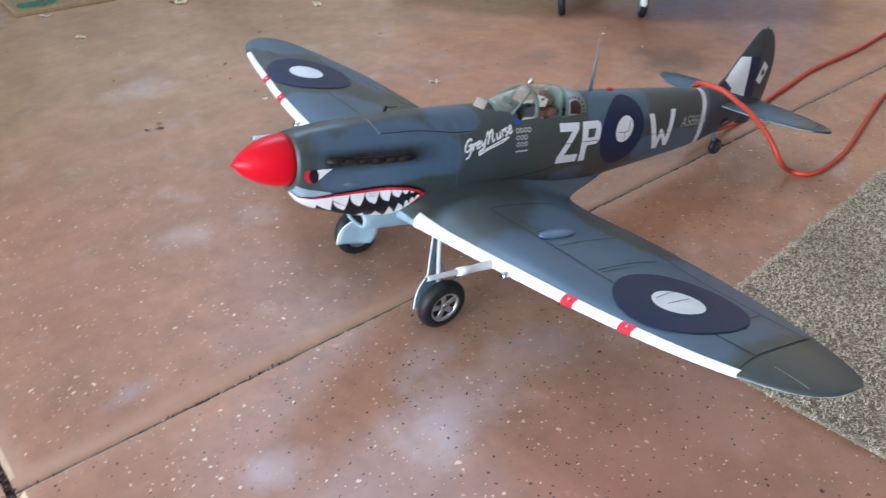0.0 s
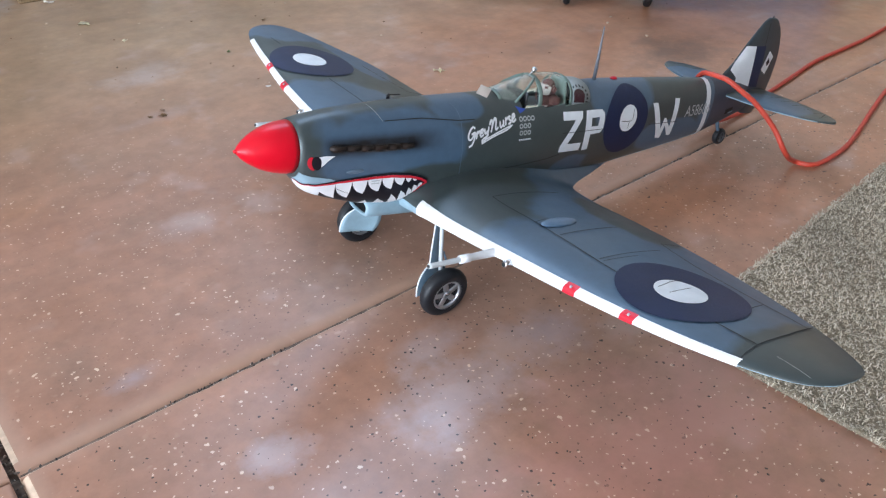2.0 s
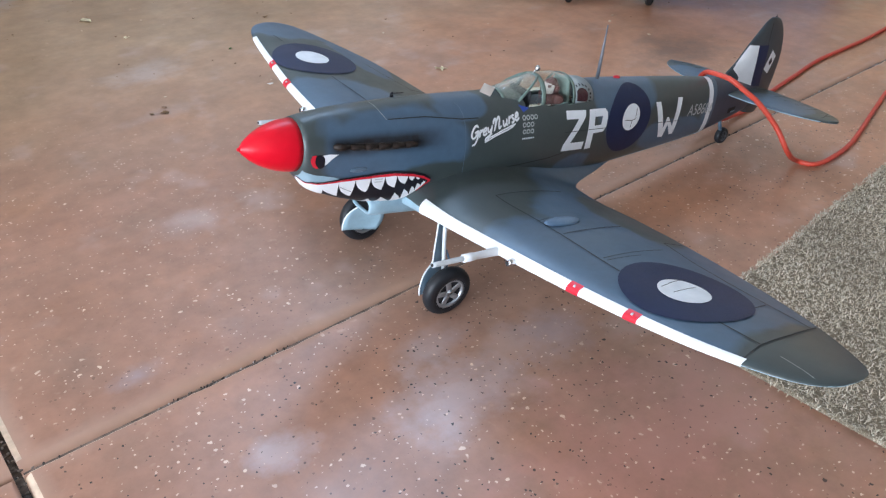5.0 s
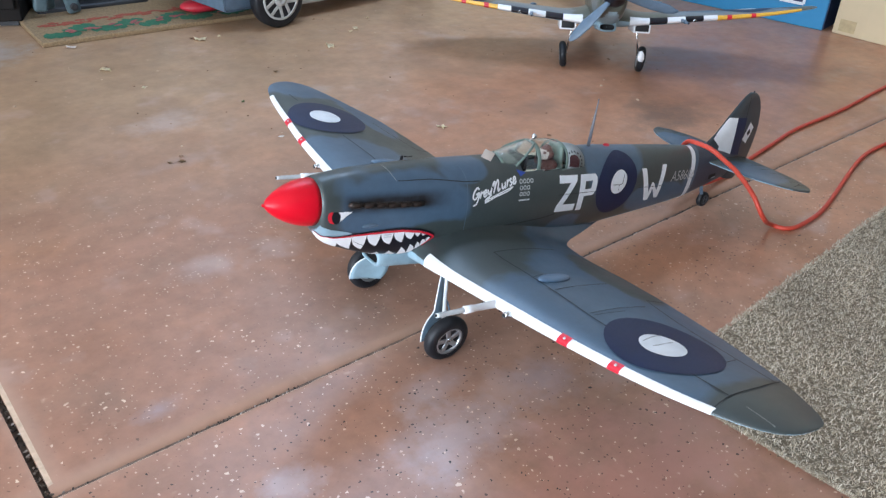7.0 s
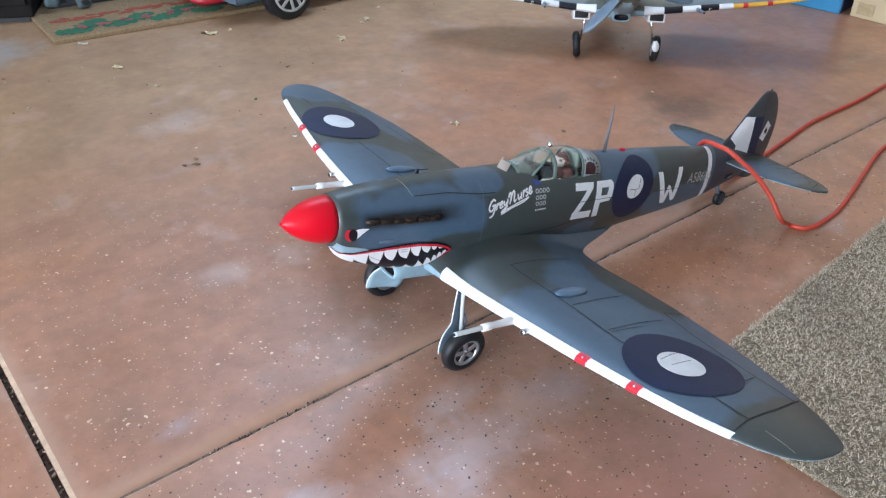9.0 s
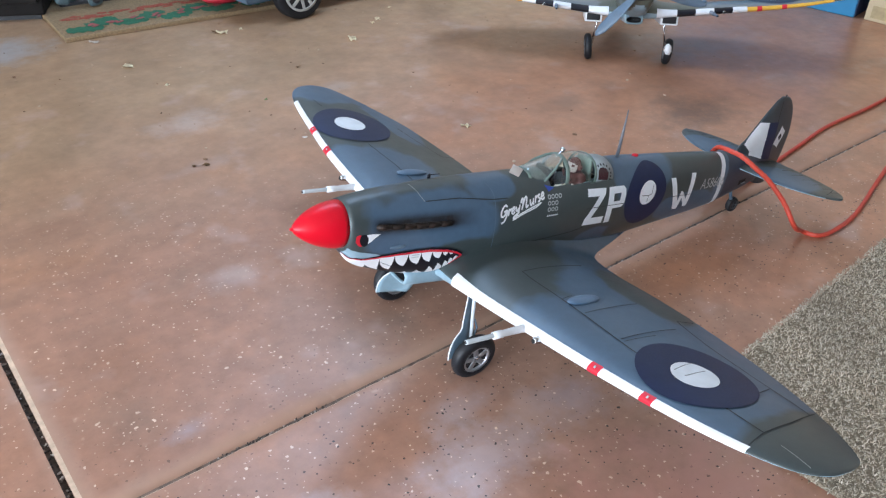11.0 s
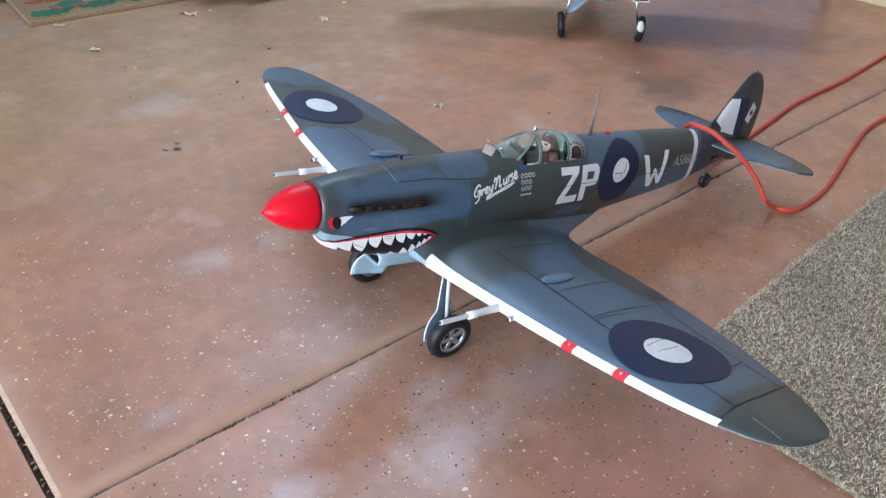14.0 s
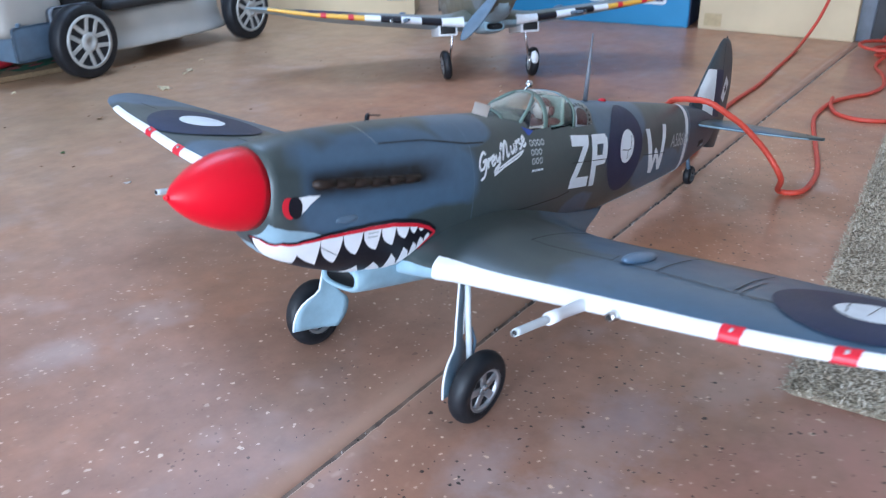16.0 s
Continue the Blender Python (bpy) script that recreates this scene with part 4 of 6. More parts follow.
        # windscreen struts
        put("windscreen_strut", tube_bm([(0.712, sd * 0.0475, 0.066), (0.728, sd * 0.0475, 0.085), (0.752, sd * 0.0435, 0.104), (0.780, sd * 0.031, 0.1205), (0.797, sd * 0.020, 0.1285)], 0.0034, 8), COCKPIT, canopy)

    # rear fixed window with its riveted frame
    rear = rings_bm([[(x, yy, hh) for yy, hh in arc] for x, arc in ((xx, [(-w * math.cos(math.pi * i / 16), 0.060 + (tp - 0.060) * math.sin(math.pi * i / 16) ** 0.75) for i in range(17)]) for xx, w, tp in ((0.915, 0.0585, 0.121), (0.945, 0.0605, 0.119), (0.978, 0.0625, 0.115)))], cap=False, closed=False)
    rtree = tree_of(rear)
    bmesh.ops.solidify(rear, geom=list(rear.faces), thickness=0.002)
    window = put("rear_canopy_frame", rear, FRAMEGREY, tag="riveted grey frame behind the canopy")
    pane = [(0.919, 0.069), (0.957, 0.067), (0.958, 0.088), (0.952, 0.097), (0.941, 0.101), (0.927, 0.100), (0.919, 0.094)]
    put("rear_window", on_side(polys_bm([pane]), rtree, 0.0012, 0.006), MAROON, window, "dark rear quarter window")
    for x, h in ((0.965, 0.069), (0.966, 0.078), (0.966, 0.087), (0.963, 0.096), (0.956, 0.103), (0.946, 0.1065), (0.934, 0.107), (0.922, 0.105)):
        put("rivet", on_side(polys_bm([disc(x, h, 0.0027, 12)]), rtree, 0.0016, 0.02), DARKIN, window)

    # cockpit tub, seat back, figure, mirror
    tub = put("cockpit_tub", box_bm(0.23, 0.085, 0.075, 0.006, at=(0.85, 0, 0.022)), DARKIN, tag="dark cockpit floor")
    put("instrument_panel", moved(box_bm(0.008, 0.084, 0.04, 0.004), Matrix.Translation((0.765, 0, 0.078))), BLACK, tub)
    put("seat_back", moved(box_bm(0.012, 0.056, 0.075, 0.005), Matrix.Translation((0.915, 0, 0.085)) @ pose(0, 0, 0, 0, -12, 0)), COCKPIT, tub)
    head = Vector((0.872, 0, 0.094))
    bm = bmesh.new()
    bmesh.ops.create_uvsphere(bm, u_segments=28, v_segments=20, radius=1, matrix=Matrix.Translation(head) @ Matrix.Diagonal((0.021, 0.019, 0.024, 1)))
    # the light face with a dark goggle on either side
    for f in bm.faces:
        d = (f.calc_center_median() - head).normalized()
        if d.x < -0.22 and -0.85 < d.z < 0.45:
            f.material_index = 1
        for sd in (-1, 1):
            if d.dot(Vector((-0.80, sd * 0.56, 0.20)).normalized()) > 0.970:
                f.material_index = 0
    for sd in (-1, 1):
        bmesh.ops.create_uvsphere(bm, u_segments=12, v_segments=8, radius=1, matrix=Matrix.Translation(head + Vector((0.006, sd * 0.019, -0.002))) @ Matrix.Diagonal((0.009, 0.005, 0.010, 1)))
        bmesh.ops.create_uvsphere(bm, u_segments=12, v_segments=8, radius=1, matrix=Matrix.Translation((0.880, sd * 0.026, 0.066)) @ Matrix.Diagonal((0.018, 0.016, 0.014, 1)))
    add_bm(bm, moved(lathe_bm([(0.040, 0.034), (0.058, 0.036), (0.070, 0.028), (0.080, 0.012)], 16, "z"), Matrix.Translation((0.882, 0, 0))))
    put("pilot_figure", bm, [FIG, FIGW], tag="small painted pilot figure in the cockpit")
    mir = put("mirror_stalk", tube_bm([(0.793, 0, 0.126), (0.801, 0, 0.135), (0.809, 0, 0.142)], 0.0024, 8), STEEL, tag="bright round mirror on a stalk")
    bm = bmesh.new()
    bmesh.ops.create_uvsphere(bm, u_segments=16, v_segments=10, radius=0.0078, matrix=Matrix.Translation((0.811, 0, 0.1445)))
    put("mirror", bm, STEEL, mir)

    # mast and lamp on the spine
    put("aerial_mast", tube_bm([(1.045, 0, 0.104), (1.042, 0, 0.17), (1.038, 0, 0.254)], [0.0056, 0.0044, 0.0017], 10), MASTGREY, tag="thin grey aerial mast")
    bm = bmesh.new()
    bmesh.ops.create_uvsphere(bm, u_segments=12, v_segments=8, radius=1, matrix=Matrix.Translation((1.125, 0, 0.108)) @ Matrix.Diagonal((0.013, 0.008, 0.0055, 1)))
    put("spine_lamp", bm, REDTAPE, tag="small red lamp on the spine")

    # tail
    FH = (-0.04, -0.01, 0.03, 0.07, 0.10, 0.13, 0.16, 0.19, 0.22, 0.245, 0.263, 0.273, 0.277)
    lead = lambda h: spline((-0.04, 0.03, 0.08, 0.117, 0.19, 0.244, 0.266, 0.277), (1.80, 1.72, 1.628, 1.668, 1.722, 1.766, 1.786, 1.806), h)
    trail = lambda h: spline((-0.04, 0.0, 0.06, 0.134, 0.19, 0.231, 0.258, 0.272, 0.277), (1.880, 1.907, 1.925, 1.927, 1.914, 1.896, 1.874, 1.856, 1.838), h)
    fin_bm = rings_bm(fin_rings([(h, lead(h), trail(h), spline((-0.04, 0.1, 0.277), (0.014, 0.012, 0.004), h)) for h in FH]))
    ftree = tree_of(fin_bm)
    fin = put("tail_fin", fin_bm, FINPAINT if style == "shark" else camo, tag="rounded dark navy fin and rudder" if style == "shark" else "rounded camouflaged fin and rudder")
    camo_set(fin, lambda x, y, h: -0.5 if h > 0.05 else 0.3)
    put("rudder_line", on_side(polys_bm(stroke([(1.822, 0.06), (1.818, 0.14), (1.812, 0.262)], 0.003)), ftree, 0.0006, 0.03), PANEL, fin)
    put("fin_flash_white", on_side(polys_bm([[(1.668, 0.112), (1.723, 0.188), (1.768, 0.188), (1.782, 0.055), (1.702, 0.060), (1.700, 0.088)]]), ftree, 0.0010, 0.03), WHITE, fin, "white part of the fin flash")
    put("fin_flash_navy", on_side(polys_bm([[(1.768, 0.188), (1.822, 0.188), (1.836, 0.050), (1.782, 0.055)]]), ftree, 0.0010, 0.03), NAVY, fin, "navy part of the fin flash")
    if style == "shark":
        put("rudder_badge", on_side(polys_bm([[(1.832, 0.108), (1.866, 0.092), (1.888, 0.150), (1.854, 0.172)]]), ftree, 0.0010, 0.03), WHITE, fin, "white badge with a black mark")
        put("fin_tip_nub", tube_bm([(1.826, 0, 0.272), (1.828, 0, 0.284)], [0.003, 0.0015], 8), BLACK, fin, "small black nub on the fin tip")
        put("badge_mark", on_side(polys_bm([[(1.849, 0.132), (1.862, 0.119), (1.872, 0.132), (1.859, 0.147)]]), ftree, 0.0018, 0.03), BLACK, fin)
    for side, name in ((-1, "left_tailplane"), (1, "right_tailplane")):
        rings = []
        for s in (0.0, 0.04, 0.08, 0.13, 0.18, 0.22, 0.26, 0.285, 0.305, 0.318, 0.326, 0.330):
            lx = spline((0, 0.11, 0.22, 0.28, 0.309, 0.325, 0.331), (1.643, 1.650, 1.682, 1.718, 1.746, 1.775, 1.800), s)
            c = spline((0, 0.14, 0.23, 0.285, 0.31, 0.325, 0.331), (1.885, 1.881, 1.870, 1.851, 1.834, 1.815, 1.803), s) - lx
            th = 0.0170 * (1 - s * 2)
            ring = []
            for i in range(13):
                t = 0.5 - 0.5 * math.cos(math.pi * i / 12)
                ring.append((lx + c * t, side * s, 0.038 + th * 1.43 * math.sqrt(t) * (1 - t) + 0.001))
            for i in range(11, 0, -1):
                t = 0.5 - 0.5 * math.cos(math.pi * i / 12)
                ring.append((lx + c * t, side * s, 0.038 - th * 1.43 * math.sqrt(t) * (1 - t) - 0.001))
            rings.append(ring)
        bm = rings_bm(rings)
        for f in bm.faces:
            if f.normal.z < -0.3 or f.normal.x < -0.6:
                f.material_index = 1
        stree = tree_of(bm)
        st = put(name, bm, [camo, SKYBLUE], tag="rounded camouflaged tailplane")
        camo_set(st, lambda x, y, h: TAIL_GREY(x, y))
        lines = [[(1.795, s), (1.862 - 0.25 * s * s, s + 0.006)] for s in (0.10, 0.14, 0.18, 0.22, 0.255, 0.285)]
        for line in lines + [[(1.735, 0.298), (1.785, 0.290), (1.840, 0.270)]]:
            put("panel_line", on_top(polys_bm([[(a, side * b) for a, b in q] for q in stroke(line, 0.0025)]), stree, 0.0012, 0.03), PANEL, st)

    # tail wheel
    tw = put("tail_wheel_leg", tube_bm([(1.690, 0, -0.055), (1.705, 0, -0.085), (1.728, 0, -0.118)], 0.006, 8), BLUEGREY, tag="blue-grey tail wheel leg")
    wheel_parts(tw, (1.730, 0, -0.120), 0.028, 0.020, (0, 1, 0), RUBBER, HUBDARK, 4)

    # markings on the left flank
    def flank(name, bm, mat, eps=0.0012, tag="", step=0.012):
        return put(name, on_side(bm, tree, eps, step), mat, fus, tag)

    if style == "shark":
        flank("letter", polys_bm([[(0.872, 0.051), (0.948, 0.048), (0.948, 0.030), (0.902, -0.037), (0.958, -0.039), (0.956, -0.061), (0.872, -0.058), (0.874, -0.040), (0.921, 0.027), (0.873, 0.029)]]), OFFWHITE, tag="white code letter Z")
        stem = [(0.962, 0.048), (0.986, 0.048), (0.992, -0.063), (0.968, -0.063)]
        bowl = [[(0.986, 0.048), (1.026, 0.047), (1.019, 0.027), (0.9872, 0.027)], [(1.026, 0.047), (1.038, 0.036), (1.041, 0.020), (1.040, -0.006), (1.030, -0.018), (1.016, 0.003), (1.019, 0.027)], [(0.9884, 0.003), (1.016, 0.003), (1.030, -0.018), (0.9896, -0.019)]]
        flank("letter", polys_bm([stem, *bowl]), OFFWHITE, tag="white code letter P")
        flank("letter", polys_bm([[(1.254, 0.046), (1.278, 0.045), (1.317, -0.038), (1.3225, -0.004), (1.331, -0.004), (1.360, -0.036), (1.361, 0.052), (1.384, 0.051), (1.379, -0.063), (1.361, -0.063), (1.335, -0.028), (1.329, -0.068), (1.306, -0.066)]]), OFFWHITE, tag="white code letter W")
        for line in ([(0.874, -0.004), (0.960, -0.006), (1.045, -0.008)], [(1.25, -0.016), (1.39, -0.020)]):
            flank("panel_line", polys_bm(stroke(line, 0.0016)), PANEL, 0.0022)
        flank("serial", text_bm("A58606", 0.050, (1.424, -0.010), 0.05, 0, 0.86), GREYLET, 0.0022, tag="small grey serial")
        flank("roundel", polys_bm([disc(1.139, 0.004, 0.096, 56)]), NAVY, tag="dark navy roundel")
        for line in ([(1.118, 0.006), (1.150, 0.003), (1.164, 0.006)], [(1.164, 0.006), (1.166, 0.036)], [(1.150, 0.003), (1.149, -0.018)]):
            flank("panel_line", polys_bm(stroke(line, 0.0020)), PANEL, 0.0032)
        flank("roundel_centre", polys_bm([disc(1.145, 0.012, 0.038, 40)]), OFFWHITE, 0.0024, "white roundel centre")
        lean = Matrix.Translation((0.548, 0.002, 0)) @ Matrix.Rotation(radians(14), 4, "Z") @ Matrix(((0.0236, 0.0060, 0, 0), (0, 0.0160, 0, 0), (0, 0, 1, 0), (0, 0, 0, 1)))
        for name, lines in SCRIPT:
            bm = bmesh.new()
            for k, line in enumerate(lines):
                path = [(p.x, p.y) for p in (lean @ q for q in curve_points([(a, b, 0) for a, b in line], 5))]
                add_bm(bm, on_side(ribbon_bm(path, 0.0050 if name == "script_letter" else 0.0036), tree, 0.0012 + 0.0004 * k, 0.012))
            put(name, bm, WHITE, fus, "white brush-script letter" if name == "script_letter" else "white swash under the words")
        for r in range(3):
            for c in range(4 if r == 0 else 3):
                a = [disc(0.722 + 0.0135 * c, 0.044 - 0.0165 * r, 0.0062, 14), disc(0.722 + 0.0135 * c, 0.044 - 0.0165 * r, 0.0035, 14)]
                flank("tally_mark", polys_bm([[a[0][i], a[0][(i + 1) % 14], a[1][(i + 1) % 14], a[1][i]] for i in range(14)]), GREYLET)
        for c in range(7):
            flank("tally_mark", polys_bm([[(0.716 + 0.006 * c, -0.008), (0.7205 + 0.006 * c, -0.008), (0.7205 + 0.006 * c, -0.004), (0.716 + 0.006 * c, -0.004)]]), OFFWHITE)
        flank("pennant", polys_bm([[(0.712, 0.072), (0.744, 0.064), (0.722, 0.056)]]), BLUETAB, tag="small blue pennant")
        # tail band, round the fuselage
        put("tail_band", on_fuse(polys_bm([[(1.524, -88), (1.547, -88), (1.555, 0), (1.572, 84), (1.549, 84), (1.532, 0)]]), 0.0012), OFFWHITE, fus, "white band round the tail")
        # slot under the tailplane, with a torn blue edge
        slot = flank("slot", polys_bm([[(1.668, -0.010), (1.712, -0.006), (1.716, -0.022), (1.672, -0.028)]]), DARKIN, 0.0010, "dark slot under the tailplane", 0.006)
        flank("slot_edge", polys_bm([[(1.690, -0.021), (1.716, -0.018), (1.717, -0.024), (1.690, -0.027)]]), SKYBLUE, 0.0018, "", 0.006)
        # shark mouth: outline, teeth, lips
        lip = MOUTH_UP
        low = MOUTH_LOW
        put("mouth", on_fuse(polys_bm([lip + list(reversed(low))]), 0.0012), BLACK, fus, "black open shark mouth")
        n = len(TEETH_UP)
        for tooth in TEETH_UP + TEETH_LOW:
            put("tooth", on_fuse(polys_bm([tooth]), 0.0022), WHITE, fus, "white pointed tooth")
        put("lip", on_fuse(polys_bm(band_of(lip, 0, 2.7)), 0.0028), REDTAPE, fus, "red lip")
        put("lip", on_fuse(polys_bm(band_of(low[-3:], -1.0, 1.8)), 0.0028), REDTAPE, fus, "red corner of the mouth")
        put("lip_shadow", on_fuse(polys_bm(band_of(lip, -2.3, 0)), 0.0026), BLACK, fus, "black line above the lip")
        put("pale_chin", on_fuse(polys_bm([[(0.1235, 34), (0.140, 24), (0.165, 19), (0.195, 18), (0.212, 20), (0.179, 28), (0.147, 40), (0.127, 65), (0.1235, 78)]]), 0.0008), SKYBLUE, fus, "pale blue paint above the front of the lip")
        put("scratch", on_fuse(polys_bm(side_band([(0.210, 31), (0.235, 35.5), (0.262, 40)], 0.004)), 0.0030), PANEL, fus, "thin scratch across the teeth")
        for k in range(2):
            put("print_bar", on_fuse(polys_bm([[(0.296, 15 + 3.2 * k), (0.316, 14 + 3.2 * k), (0.316, 15.2 + 3.2 * k), (0.296, 16.2 + 3.2 * k)]]), 0.0030), GREYLET, fus)
        eye = put("eye_red", on_fuse(polys_bm([disc(0.1475, 3.5, 0.0110, 30, 7.4)]), 0.0014), REDTAPE, fus, "red rim of the eye")
        put("pupil", on_fuse(polys_bm([disc(0.157, 1.5, 0.0112, 30, 7.4)]), 0.0022), BLACK, fus, "black pupil")
        put("eye_white", on_fuse(polys_bm([[(0.162, -5.5), (0.178, -7.5), (0.199, -7.6), (0.190, -4.0), (0.179, 0.5), (0.168, 4.5)]]), 0.0018), WHITE, fus, "white of the eye")
        # seams on the nose and flank
        seam = [(0.328, -51), (0.357, -50.5), (0.425, -50), (0.478, -46), (0.526, -42.5), (0.576, -42)]
        put("nose_seam", on_fuse(polys_bm(band_of(seam, -0.8, 0.8)), 0.0010), PANEL, fus, "dark seam along the cowl")
        put("cowl_joint", on_fuse(polys_bm(side_band([(0.309, -93), (0.312, -76), (0.317, -62), (0.324, -51)], 0.0013)), 0.0009), SEAM, fus, "pale cowl joint")
        put("cowl_joint", on_fuse(polys_bm(side_band([(0.521, -73), (0.530, -61), (0.533, -49), (0.534, -20), (0.536, 3), (0.538, 15)], 0.0016)), 0.0009), BLUEGREY, fus, "faint cowl joint")
        put("fillet_seam", on_fuse(polys_bm(band_of([(0.545, 15.5), (0.62, 15.0), (0.72, 14.5), (0.83, 14.0), (0.88, 12.0)], -0.5, 0.5)), 0.0009), PANEL, fus, "dark seam above the wing root")
        bm = bmesh.new()
        p = fuse_point(0.253, 6)
        bmesh.ops.create_uvsphere(bm, u_segments=16, v_segments=8, radius=1, matrix=Matrix.Translation(p) @ Matrix.Diagonal((0.024, 0.004, 0.006, 1)))
        put("cowl_bump", bm, BLUEGREY, fus, "small blue-grey bump on the cowl")
        # the cowl's bolt with its bit of wire
        bolt = put("cowl_bolt", tube_bm([(0.390, 0.033, 0.078), (0.390, 0.033, 0.089), (0.392, 0.033, 0.093)], [0.0045, 0.0040, 0.0015], 10), BLACK, tag="small black bolt on top of the cowl")
        put("wire", tube_bm([(0.392, 0.033, 0.090), (0.405, 0.035, 0.089), (0.425, 0.037, 0.088)], 0.0012, 6), BLACK, bolt)
        # clear tape on the cowl before the windscreen
        tape = moved(box_bm(0.026, 0.030, 0.0012, 0.0004, seg=1), Matrix.Translation((0.642, -0.012, 0.100)) @ pose(0, 0, 0, 14, -50, 20))
        put("tape_tab", tape, FILM, tag="scrap of clear tape stuck on the cowl")
    else:
        flank("roundel", polys_bm([disc(1.148, 0.006, 0.086, 40)]), NAVY)
        # airscrew
        for i in range(3):
            rings = []
            for q, c, tw, th in ((0.03, 0.014, 70, 0.010), (0.08, 0.019, 55, 0.009), (0.15, 0.026, 42, 0.007), (0.22, 0.028, 32, 0.006), (0.29, 0.023, 25, 0.005), (0.325, 0.013, 20, 0.004), (0.34, 0.004, 18, 0.002)):
                ring = []
                for k in range(16):
                    a = 2 * math.pi * k / 16
                    p = Matrix.Rotation(radians(tw), 3, "Z") @ Vector((th * math.sin(a), c * math.cos(a), 0))
                    ring.append((p.x + 0.075, p.y, q))
                rings.append(ring)
            put("propeller_blade", moved(rings_bm(rings), Matrix.Rotation(radians(222 + 120 * i), 4, "X") @ Matrix.Diagonal((1, 1, 0.87, 1))), BLUEGREY, spinner, "blue-grey propeller blade")
    return root


def lathe_bm_at(profile, place):
    return moved(lathe_bm(profile, 16), Matrix.Translation(place))


def radiator_bm(side):
    bm = box_bm(0.24, 0.088, 0.054, 0.006, at=(0.555, side * 0.190, -0.172))
    return bm


def band_of(line, a, b):
    """A band of quads that follows a line, between two offsets."""
    return [[(p[0], p[1] + a), (q[0], q[1] + a), (q[0], q[1] + b), (p[0], p[1] + b)] for p, q in zip(line, line[1:])]


def side_band(line, wide):
    """A band that follows a line round the fuselage, its width along x."""
    return [[(p[0] - wide / 2, p[1]), (p[0] + wide / 2, p[1]), (q[0] + wide / 2, q[1]), (q[0] - wide / 2, q[1])] for p, q in zip(line, line[1:])]


def ribbon_bm(path, wide):
    """A flat ribbon along a path, tapered to its ends."""
    bm = bmesh.new()
    rows = []
    for i, (a, b) in enumerate(path):
        c, d = path[max(i - 1, 0)], path[min(i + 1, len(path) - 1)]
        n = Vector((c[1] - d[1], d[0] - c[0])).normalized() * wide / 2 * (0.6 if i in (0, len(path) - 1) else 1.0)
        rows.append((bm.verts.new((a + n.x, b + n.y, 0)), bm.verts.new((a - n.x, b - n.y, 0))))
    for p, q in zip(rows, rows[1:]):
        bm.faces.new((p[0], p[1], q[1], q[0]))
    return bm


# brush-script letters as strokes; the words run from 0 to 7
SCRIPT = [
    ("script_letter", [[(0.95, 1.45), (0.7, 1.8), (0.3, 1.55), (0.08, 0.9), (0.25, 0.3), (0.6, 0.3), (0.9, 0.9)], [(0.45, 0.92), (0.98, 0.95), (0.92, 0.2), (0.7, -0.6), (0.3, -0.75)]]),
    ("script_letter", [[(1.2, 0.0), (1.28, 0.95), (1.4, 0.75), (1.62, 0.98)]]),
    ("script_letter", [[(1.72, 0.45), (2.05, 0.65), (2.0, 0.98), (1.75, 0.85), (1.7, 0.3), (1.9, 0.05), (2.2, 0.25)]]),
    ("script_letter", [[(2.3, 0.95), (2.33, 0.4), (2.5, 0.2), (2.75, 0.55)], [(2.85, 0.98), (2.75, 0.2), (2.5, -0.6), (2.15, -0.85), (2.1, -0.5), (2.9, -0.1)]]),
    ("script_letter", [[(3.0, 1.05), (3.12, 1.45), (3.36, 1.55), (3.34, 0.8), (3.2, 0.0)], [(3.28, 0.45), (3.5, 1.25), (3.82, 1.62), (3.92, 1.3), (3.82, 0.5), (3.92, 0.08), (4.2, 0.35)]]),
    ("script_letter", [[(4.5, 0.95), (4.52, 0.3), (4.68, 0.08), (4.92, 0.4)], [(4.98, 0.95), (4.98, 0.15), (5.12, 0.12)]]),
    ("script_letter", [[(5.3, 0.05), (5.35, 0.95), (5.46, 0.78), (5.68, 1.0)]]),
    ("script_letter", [[(6.08, 0.95), (5.82, 0.92), (5.84, 0.62), (6.08, 0.38), (5.95, 0.06), (5.68, 0.12)]]),
    ("script_letter", [[(6.3, 0.45), (6.65, 0.65), (6.6, 1.0), (6.35, 0.85), (6.3, 0.3), (6.5, 0.05), (6.85, 0.3)]]),
    ("underline", [[(2.6, -0.62), (4.2, -0.42), (6.3, -0.28)], [(2.0, -1.05), (3.6, -0.72), (5.4, -0.62), (6.3, -0.28)]]),
]

# the shark mouth, as (x, angle below the flank's middle)
MOUTH_UP = [(0.123, 80), (0.127, 65), (0.147, 40), (0.179, 28), (0.215, 19.5), (0.256, 14), (0.299, 10.4), (0.346, 9), (0.397, 10.5), (0.428, 13.7), (0.446, 18)]
MOUTH_LOW = [(0.123, 86), (0.16, 88), (0.25, 88), (0.305, 83), (0.345, 74), (0.376, 61), (0.394, 48), (0.416, 33), (0.433, 23), (0.446, 18.5)]


def along(line, x):
    return spline([p[0] for p in line], [p[1] for p in line], x)


def bend(p, q, r, t):
    """A point on a bent line from p to r, drawn towards q."""
    return tuple((1 - t) ** 2 * a + 2 * t * (1 - t) * b + t * t * c for a, b, c in zip(p, q, r))


